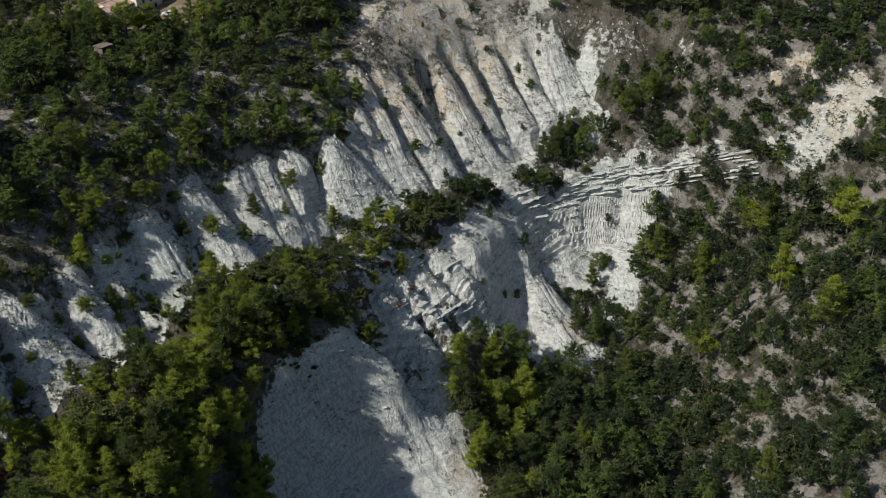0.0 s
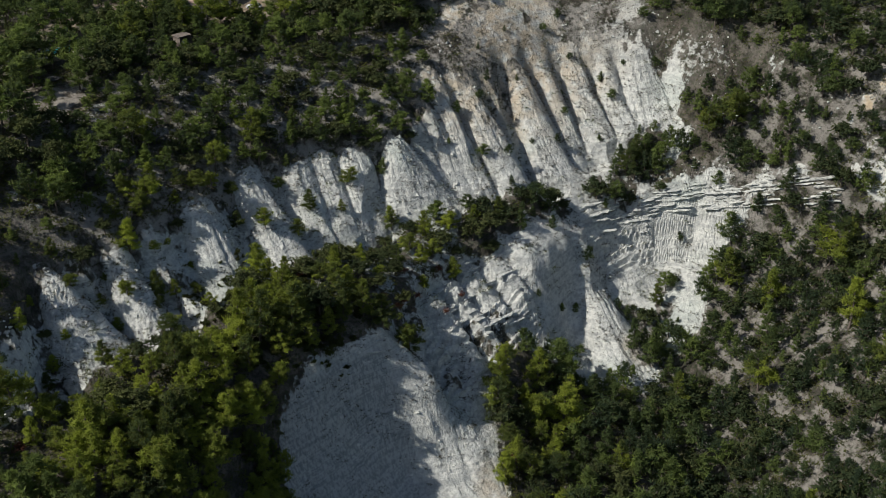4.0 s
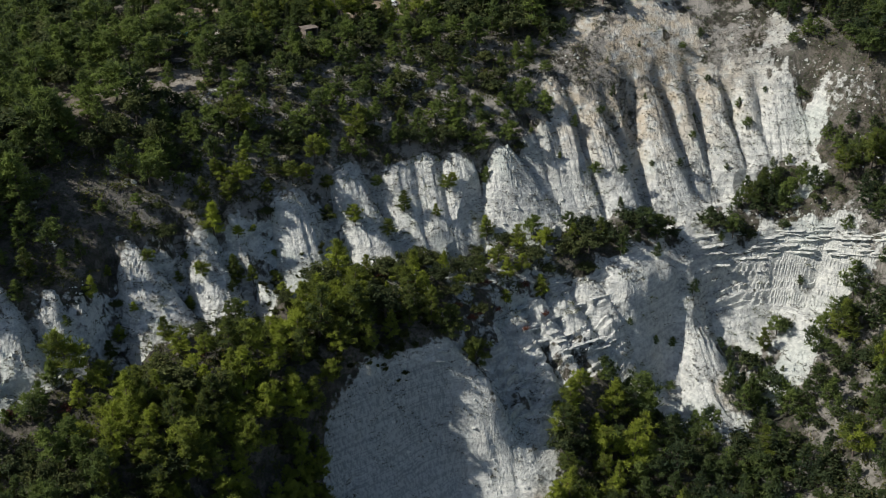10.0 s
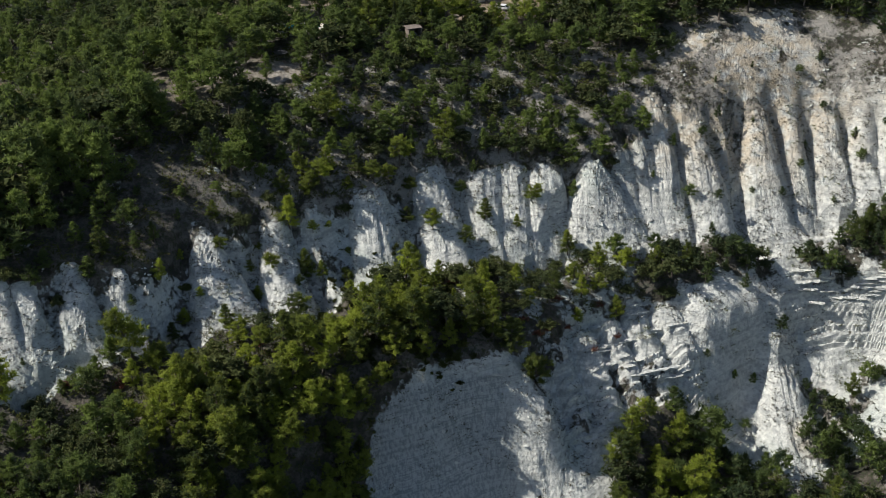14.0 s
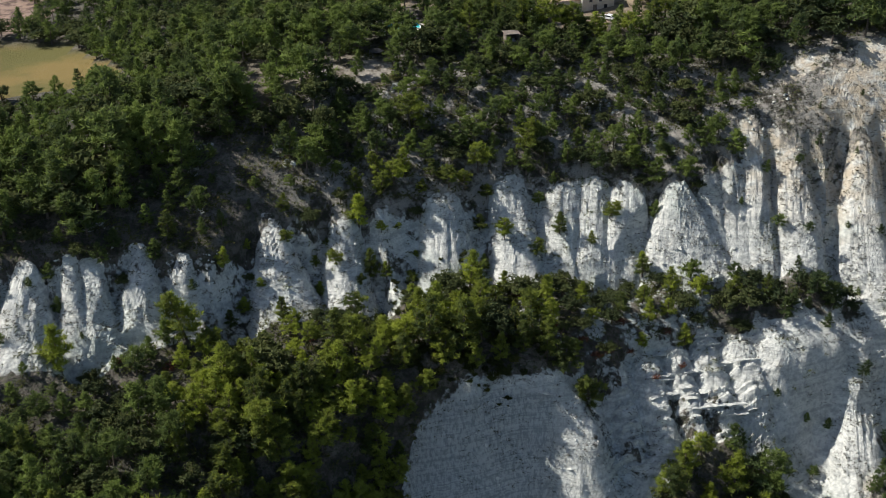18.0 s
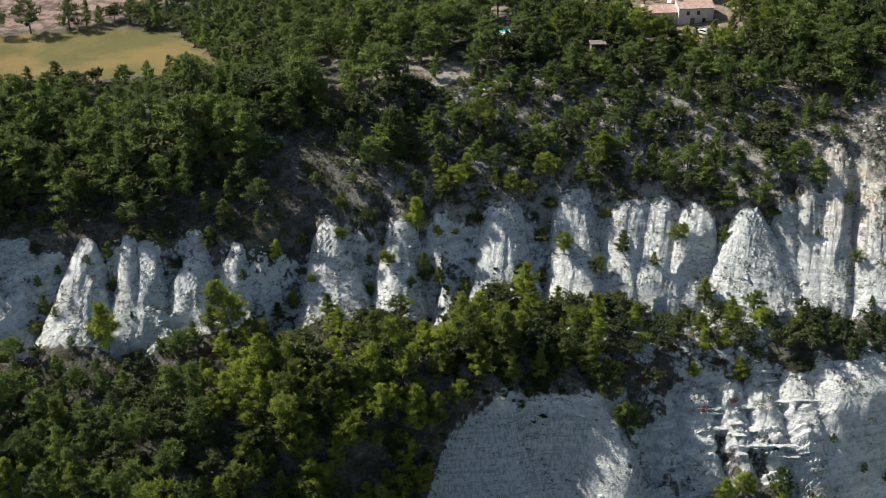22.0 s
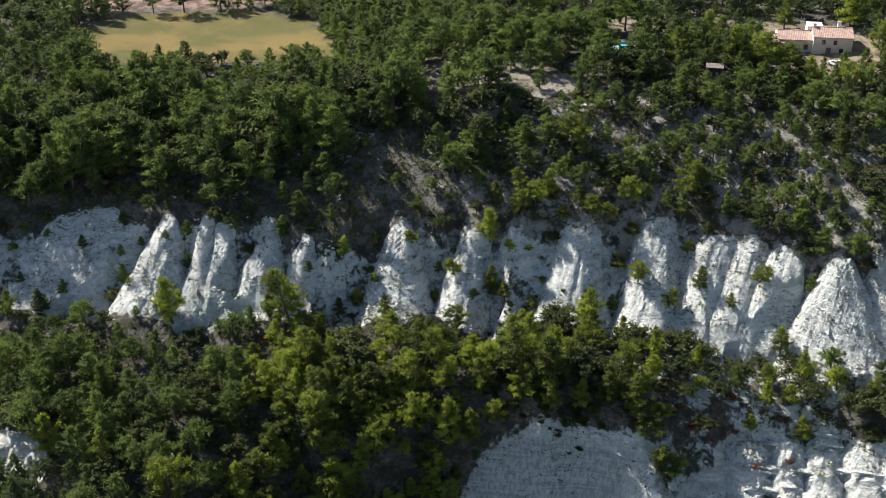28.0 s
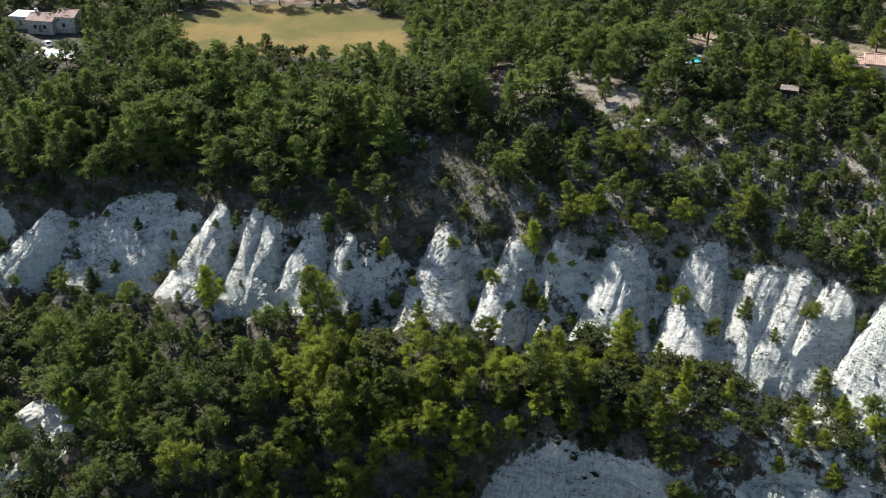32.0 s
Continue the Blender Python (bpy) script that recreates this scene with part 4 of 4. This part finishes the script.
def forest():
    """Where trees stand: rows of x, y, height, kind (0 pine, 1 oak)."""
    rng = np.random.default_rng(4)
    out = [(x, y, h, 0) for x, y, h in PROMINENT_WEST + PROMINENT_EAST + PROMINENT_BRINK + PROMINENT_HOUSE]
    cells = {}

    def clear(x, y, gap):
        i, j = int(x // 4), int(y // 4)
        return all((x - a) ** 2 + (y - b) ** 2 > gap * gap for u in (-1, 0, 1) for v in (-1, 0, 1) for a, b in cells.get((i + u, j + v), ()))

    for x, y, *_ in out:
        cells.setdefault((int(x // 4), int(y // 4)), []).append((x, y))
    cand = rng.uniform((-240, 100), (225, 400), (48000, 2))
    cand = cand[inside(WOODED, cand[:, 0], cand[:, 1])]
    cx, cy = cand.T
    bare = inside(BARE_FACE, cx, cy, 2.0) | inside(BARE_EAST, cx, cy, 2.0) | inside(BARE_KNOLL, cx, cy, 2.0) | inside(BARE_HOLLOW, cx, cy, 2.0)
    open_ground = inside(FIELD, cx, cy) | inside(BURNT, cx, cy) | inside(TRACK, cx, cy) | inside(YARD, cx, cy)
    for zone in PLOTS:
        open_ground |= inside(zone, cx, cy)
    isle = np.zeros(len(cx), bool)
    for ix, iy, r in ISLANDS:
        isle |= np.hypot(cx - ix, cy - iy) < r * 0.9
    bare &= ~isle
    gully = relief(cx, cy, False)[1] > 0.55
    bare &= ~(gully & (cx < 62))
    glade = inside(GLADE, cx, cy, 3.0)
    clump = value_noise(cx / 11, cy / 11, 44)
    low = land(cx, cy) < -150
    for k in range(len(cand)):
        x, y = cand[k]
        if bare[k] and 150 < y < 280 and x < 135 and clump[k] > 0.5 and not (low[k] and x < 60) and clear(x, y, 8.5):
            cells.setdefault((int(x // 4), int(y // 4)), []).append((x, y))
            out.append((x, y, rng.uniform(1.8, 4.2), 0))
        if bare[k] or open_ground[k]:
            continue
        band = 8 < x < 90 and 219 < y < 247
        crest = np.interp(x, [p[0] for p in CREST], [p[1] for p in CREST])
        foot = np.interp(x, [p[0] for p in FOOT], [p[1] for p in FOOT])
        upper = y > crest and x > -35 and x < 130 and y < 288
        if y > 340 or x < -150 or x > 175 or y < 140:
            gap, h = 5.2, rng.uniform(7, 10.5)
        elif glade[k]:
            gap, h = 7.5, rng.uniform(6, 9)
        elif y > 288 and -8 < x < 48:
            gap, h = 3.2, rng.uniform(3.5, 8)
        elif 252 < y < 295 and -150 < x < -88:
            gap, h = 4.6, rng.uniform(4.5, 7.5)
        elif -48 < x < 0 and 180 < y < 207:
            gap, h = 2.6, rng.uniform(4, 9.5)
        elif x < -57 and crest + 7 < y < 266:
            gap, h = (4.8, rng.uniform(9, 14)) if x < -74 or y > 240 else (4.2, rng.uniform(4.5, 7.5))
        elif x < -8 and foot - 15 < y <= foot + 3:
            gap, h = 4.2, rng.uniform(3.0, 7.0)
        elif isle[k]:
            gap, h = 2.6, rng.uniform(2.5, 8.0)
        elif band:
            gap, h = 3.6, rng.uniform(2.8, 6.0)
        elif upper:
            gap, h = 3.3, rng.uniform(3.4, 7.0)
            if clump[k] < 0.16:
                continue
        elif crest < y < crest + 9 and x < 60:
            gap, h = 4.0, rng.uniform(2.5, 5.5)
        elif y > crest:
            gap, h = (4.5, rng.uniform(8, 11.5)) if y < 250 or x > -70 else (4.0, rng.uniform(5.5, 8.5))
        elif gully[k] and x < 62:
            gap, h = 4.2, rng.uniform(1.8, 5.5)
        elif x > 75:
            gap, h = 3.2, rng.uniform(3.5, 8.5)
        else:
            gap, h = 3.9, rng.uniform(5, 10.5)
        if not clear(x, y, gap):
            continue
        cells.setdefault((int(x // 4), int(y // 4)), []).append((x, y))
        oak = rng.uniform() < (0.28 if (y > 300 or glade[k]) else 0.5 if band else 0.22)
        out.append((x, y, h * (0.95 if band and oak else 0.8 if oak else 1.0), int(oak)))
    return out


def scrub():
    """Where shrubs stand: x, y, size."""
    rng = np.random.default_rng(8)
    cand = rng.uniform((-150, 130), (180, 300), (17000, 2))
    cx, cy = cand.T
    bare = inside(BARE_FACE, cx, cy)
    clump = value_noise(cx / 6, cy / 6, 77) * 0.6 + value_noise(cx / 2.5, cy / 2.5, 78) * 0.4
    bare |= inside(BARE_KNOLL, cx, cy)
    clump = np.where(inside(FIELD, cx, cy) | inside(YARD, cx, cy) | inside(GLADE, cx, cy), 0, clump)
    low = land(cx, cy) < -155
    hollow = relief(cx, cy)[1] > 0.3
    keep = np.where(bare, ((clump > 0.58) | (hollow & (clump > 0.36))) & ~(low & (cx < 60)), clump > 0.34)
    return [(x, y, s * (0.55 if b else 1.0)) for x, y, s, b, k in zip(cx, cy, rng.uniform(0.6, 1.7, len(cx)), bare, keep) if k]


def joined(name, rows, shapes, material, label, category, rng):
    """Many far plants as one mesh."""
    vs, fs, count = [], [], 0
    for x, y, z, s in rows:
        v, f = shapes[rng.integers(len(shapes))]
        a = rng.uniform(0, 6.283)
        c, d = math.cos(a), math.sin(a)
        w = rng.uniform(1.25, 1.65)
        p = np.c_[(v[:, 0] * c - v[:, 1] * d) * s * w + x, (v[:, 0] * d + v[:, 1] * c) * s * w + y, v[:, 2] * s + z]
        vs.append(p), fs.append(f + count)
        count += len(p)
    return tagged(new(name, mesh_from(name, np.concatenate(vs), np.concatenate(fs), material, False)), label, category, kind="stuff")


def plant_all():
    rng = np.random.default_rng(6)
    rows = forest()
    xy = np.array([r[:2] for r in rows])
    ground = land(xy[:, 0], xy[:, 1]) - 0.25
    # the stretch that the camera passes nearest
    rank = np.argsort(np.where(np.arange(len(rows)) < 88, -1e6, 0) + np.hypot(xy[:, 0] * 0.9, xy[:, 1] - 205))
    first = {}
    for k, s in enumerate(PINES):
        first[0, k] = grown("pine_tree", s, PINE, "yellow-green Mediterranean pine with open tufted crown", "tree", "pines on the slope")
    for k, s in enumerate(OAKS):
        first[1, k] = grown("oak_tree", s, OAK, "dark green broadleaf oak with rounded crown", "tree", "oaks on the slope")
    used, count, far = set(), [0, 0], [[], []]
    for i in rank:
        x, y, h, kind = rows[i]
        limit = (290, 110)[kind]
        if count[kind] >= limit:
            far[kind].append((x, y, ground[i], h / (10, 7)[kind]))
            continue
        count[kind] += 1
        k = int(rng.integers(len(PINES if kind == 0 else OAKS)))
        s = h / (10, 7)[kind]
        w = s * rng.uniform(1.12, 1.5) * (1.2 if h < 6 else 1.0)
        m = pose(x, y, ground[i], 0, 0, rng.uniform(0, 360))
        tree = first[kind, k] if (kind, k) not in used else copy_thing(first[kind, k], m)
        used.add((kind, k))
        tree.matrix_basis = m
        tree.scale = (w, w, s)
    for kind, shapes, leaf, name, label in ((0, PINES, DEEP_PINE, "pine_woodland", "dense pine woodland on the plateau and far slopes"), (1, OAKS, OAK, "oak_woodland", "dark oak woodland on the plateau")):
        for near in (True, False):
            light = []
            for wv, wf, lv, lf in shapes:
                q = lv.reshape(-1, 3, 3)[::2 if near else 4]
                mid = q.mean(1, keepdims=True)
                q = (mid + (q - mid) * (1.4 if near else 1.75)).reshape(-1, 3)
                light.append((q, np.arange(len(q)).reshape(-1, 3)))
            rows_here = [r for r in far[kind] if (-150 < r[0] < 70 and 160 < r[1] < 325) == near]
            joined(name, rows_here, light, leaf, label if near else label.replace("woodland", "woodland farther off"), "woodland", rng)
        trunks = [tube([(0, 0, 0), (0.05, 0, 3.0), (0, 0.1, 6.5 if kind == 0 else 3.5)], [0.2, 0.15, 0.07], 5) for _ in range(2)]
        joined(name + "_trunks", far[kind], trunks, BARK, "grey-brown trunks of the woodland", "woodland", rng)
    # shrubs
    bushes = scrub()
    bx = np.array([b[:2] for b in bushes])
    bz = land(bx[:, 0], bx[:, 1]) - 0.05
    order = np.argsort(np.hypot(bx[:, 0], bx[:, 1] - 225))
    firsts = [grown("shrub", s, SCRUB, "low olive-green shrub on pale marl", "shrub", "shrubs on the slope") for s in SHRUBS]
    fresh = set()
    rest = []
    for n, i in enumerate(order):
        x, y, s = bushes[i]
        if n >= 260:
            rest.append((x, y, bz[i], s))
            continue
        k = int(rng.integers(3))
        m = pose(x, y, bz[i], 0, 0, rng.uniform(0, 360))
        bush = firsts[k] if k not in fresh else copy_thing(firsts[k], m)
        fresh.add(k)
        bush.matrix_basis = m
        bush.scale = (s, s, s * 0.9)
    small = [shrub_shape(k, 1.0, 6, 6)[2:] for k in (41, 42, 43)]
    joined("scrub", rest, small, SCRUB, "scattered olive-green scrub and dry tufts", "scrub", rng)
    # dry tufts that speckle the bare face
    cand = rng.uniform((-135, 150), (168, 282), (60000, 2))
    cx, cy = cand.T
    clump = value_noise(cx / 5, cy / 5, 177) * 0.65 + value_noise(cx / 1.8, cy / 1.8, 178) * 0.35
    keep = inside(BARE_FACE, cx, cy) & (clump > 0.47 + 0.13 * (land(cx, cy) < -150) - 0.06 * (cy > 250) - 0.10 * ((cy > 266) & (cx > 60)))
    cx, cy = cx[keep], cy[keep]
    cz = land(cx, cy) - 0.03
    tiny = [shrub_shape(k, 1.0, 4, 5)[2:] for k in (51, 52, 53)]
    joined("dry_tufts", list(zip(cx, cy, cz, rng.uniform(0.2, 0.75, len(cx)))), tiny, TUFT, "small dry tufts speckling the pale marl", "grass", rng)


def cypress_shape(seed, height=8.0):
    """A slim dark column of upright sprays."""
    rng = np.random.default_rng(seed)
    n = 170
    z = rng.uniform(0.06, 1.0, n)
    r = 0.75 * np.sin(np.clip(z * 1.1 + 0.12, 0, 1) * math.pi) ** 0.6 * rng.uniform(0.5, 1.0, n)
    a = rng.uniform(0, 6.283, n)
    wv, wf = tube([(0, 0, 0), (0, 0, height * 0.5), (0, 0, height * 0.9)], [0.16, 0.1, 0.03], 6)
    lv, lf = tufts(rng, np.c_[r * np.cos(a), r * np.sin(a), z * height * 0.94], np.full(n, 0.5), 12, 1.0, 1.1, 0.14)
    return wv, wf, lv, lf


plant_all()

# ---- the hamlet on the plateau ----
big_house(pose(15.5, 315.8, -100.9, 0, 0, 19))
car(on_ground(34.9, 314.6, 0.0, 55), "white hatchback parked on pale gravel by the house")
pool(on_ground(-20.5, 310.5, 0.25, 12), 9.0, 4.2, WATER, "turquoise swimming pool with pale stone surround")
pool_house(on_ground(-31, 311.5, 0.1, 20))
canopy(on_ground(-33.5, 318, 0.1, 20))
lookout(on_ground(9.0, 299.6, 1.0, 15))
for dx in (-0.8, 0.8):
    seat(on_ground(9.0, 299.6, 1.0, 15) @ pose(dx, 0.2, 0.004, 0, 0, 20 * dx))
trampoline(on_ground(-26, 294.5))
farm_house(on_ground(-200, 246, 0.6, 25))
pool(on_ground(-181, 241, 0.35, 28), 8.5, 4.2, COVER, "covered pale blue swimming pool in a stone terrace")
car(on_ground(-188.5, 243.5, 0.0, 70), "white car parked beside the farmhouse")

cypress = cypress_shape(61)
column = grown("cypress_tree", cypress, OAK, "slim dark green cypress column", "tree", "cypresses by the pool")
spots = [(-35, 324.5, 0.9), (-29.5, 326, 0.85), (-24.5, 327, 0.7), (4.5, 307, 0.95), (12, 312, 0.8)]
for k, (x, y, s) in enumerate(spots):
    tree = column if k == 0 else copy_thing(column, on_ground(x, y, -0.1, 70 * k))
    tree.matrix_basis = on_ground(x, y, -0.1, 70 * k)
    tree.scale = (s, s, s)
bush = grown("lavender_bush", shrub_shape(71, 1.0, 9, 28), LAVENDER, "rounded grey-violet lavender bush", "shrub", "lavender by the pool")
for k, (x, y, s) in enumerate([(-24, 315.5, 1.3), (-20.5, 316.5, 1.1), (-17, 316.5, 1.2), (-27.5, 315, 1.0)]):
    b = bush if k == 0 else copy_thing(bush, on_ground(x, y))
    b.matrix_basis = on_ground(x, y, 0, 50 * k)
    b.scale = (s, s, s * 0.8)
rust = grown("rusty_shrub", shrub_shape(72, 1.0, 9, 30), RED_SCRUB, "rust-red shrub at the cliff foot", "shrub", "rusty shrubs")
for k, (x, y, s) in enumerate([(44, 192, 1.9), (46, 190, 1.4), (30, 222.5, 1.5), (27, 224, 1.2), (33, 224, 1.1), (21, 226, 1.2), (38, 227, 1.4), (41, 229, 1.1), (47, 232, 1.3), (36, 231, 1.5), (52, 233, 1.2), (44, 223, 1.0), (50, 226, 1.2), (18, 231, 1.3), (-32, 214, 1.4), (-60, 203, 1.5), (-71, 203, 1.2), (12, 236, 1.2)]):
    b = rust if k == 0 else copy_thing(rust, on_ground(x, y))
    b.matrix_basis = on_ground(x, y, 0, 50 * k)
    b.scale = (s, s, s * 0.8)


# ---- ledges of harder marl ----
def block(rng, length, thick, deep):
    """A broken slab of rock: a box of several rings, pushed about."""
    n = max(3, int(length / 0.9) + 1)
    u = np.linspace(-0.5, 0.5, n)
    ring = np.array([(-0.5, -0.5), (0.42, -0.42), (0.5, 0.1), (0.44, 0.5), (-0.5, 0.5)])
    verts, faces = [], []
    for k, a in enumerate(u):
        cut = 0.72 if k in (0, n - 1) else 1.0
        for d, h in ring:
            out = deep * (d * cut + rng.normal() * 0.10)
            verts.append((a * length + rng.normal() * 0.2, -out, thick * (h * (0.6 if cut < 1 else 1.0) + rng.normal() * 0.13)))
    m = len(ring)
    for k in range(n - 1):
        for j in range(m):
            i = (j + 1) % m
            faces.append((k * m + j, (k + 1) * m + j, (k + 1) * m + i, k * m + i))
    faces += [tuple(range(m)), tuple(range((n - 1) * m, n * m))[::-1]]
    me = bpy.data.meshes.new("ledge_block")
    me.from_pydata(verts, [], faces)
    bm = bmesh.new()
    bm.from_mesh(me)
    bmesh.ops.recalc_face_normals(bm, faces=bm.faces)
    bm.to_mesh(me)
    bm.free()
    me.materials.append(MARL)
    return me


def ledges(line, drops, shapes, rng, keep=0.8, outward=1.0, reach=14.0):
    """Slabs that stand out of the slope below a line, bed by bed."""
    for drop in drops:
        done = 0.0
        for a, b in zip(line, line[1:]):
            lx, ly = b[0] - a[0], b[1] - a[1]
            span = math.hypot(lx, ly)
            nx, ny = outward * ly / span, -outward * lx / span
            s = done
            while s < span:
                k = int(rng.integers(len(shapes)))
                me, length = shapes[k]
                s += length * 0.5
                x0, y0 = a[0] + lx * s / span, a[1] + ly * s / span
                level = a[2] + (b[2] - a[2]) * s / span - drop + rng.normal() * 0.28
                d = np.arange(-3.0, reach, 0.3)
                under = land(x0 + nx * d, y0 + ny * d) < level
                s += length * 0.47
                if not under.any() or under.all() or rng.uniform() > keep:
                    continue
                d = d[int(np.argmax(under))]
                x, y = x0 + nx * d, y0 + ny * d
                dip = math.degrees(math.atan2(b[2] - a[2], span))
                turn = math.degrees(math.atan2(ly, lx)) + (180 if outward < 0 else 0)
                ob = new("ledge_block", me)
                ob.parent = GROUND_SHEET
                ob.matrix_basis = pose(x, y, level - 0.1, 0, (dip if outward < 0 else -dip) + rng.normal() * 1.5, turn + rng.normal() * 5)
                ob.scale = (1, rng.uniform(0.4, 0.85), rng.uniform(0.6, 1.4))
            done = s - span


def build_ledges():
    rng = np.random.default_rng(91)
    shapes = [(block(rng, l, 0.42, 2.1), l) for l in (2.2, 3.0, 3.8, 5.4, 7.2, 9.0)]
    ledges(SCARP_TOP[:4] + [(99, 239, -144.5)], (0.5, 1.3, 2.1, 3.1, 4.2, 5.4, 6.8), shapes, rng, 0.62, -1.0)
    ledges([(40, 228, -148), (50, 231.5, -148), (62, 234, -148)], (1.2, 2.4, 3.6, 5.0, 6.3, 7.6, 9.0, 10.5, 12.0), shapes[1:], rng, 0.42, 1.0, 22.0)
    ledges([(17, 213, -148), (25, 212.5, -149.5), (30, 207.5, -154)], (0.8, 2.6), shapes[:3], rng, 0.4, 1.0)


def stones():
    """Broken stone scattered down the bare slopes, most of it small."""
    rng = np.random.default_rng(92)
    cand = rng.uniform((-135, 150), (172, 280), (16000, 2))
    cx, cy = cand.T
    keep = inside(BARE_FACE, cx, cy, 2.0) & (value_noise(cx / 7, cy / 7, 93) > 0.52)
    cx, cy = cx[keep], cy[keep]
    cz = land(cx, cy)
    corners = np.array([(1, 0, 0), (-1, 0, 0), (0, 1, 0), (0, -1, 0), (0, 0, 1), (0, 0, -1)], float)
    tri = np.array([(0, 2, 4), (2, 1, 4), (1, 3, 4), (3, 0, 4), (2, 0, 5), (1, 2, 5), (3, 1, 5), (0, 3, 5)])
    n = len(cx)
    size = 0.12 + 0.5 * rng.uniform(0, 1, n) ** 4
    v = corners[None] * rng.uniform(0.6, 1.4, (n, 6, 1)) * size[:, None, None] * np.array((1.2, 1.0, 0.8)) + rng.normal(size=(n, 6, 3)) * (size * 0.2)[:, None, None]
    v = v + np.stack([cx, cy, cz], 1)[:, None, :]
    f = tri[None] + 6 * np.arange(n)[:, None, None]
    tagged(new("loose_stones", mesh_from("loose_stones", v.reshape(-1, 3), f.reshape(-1, 3), MARL, False)), "broken pale stones strewn down the bare marl", "stones", kind="stuff")


build_ledges()
stones()
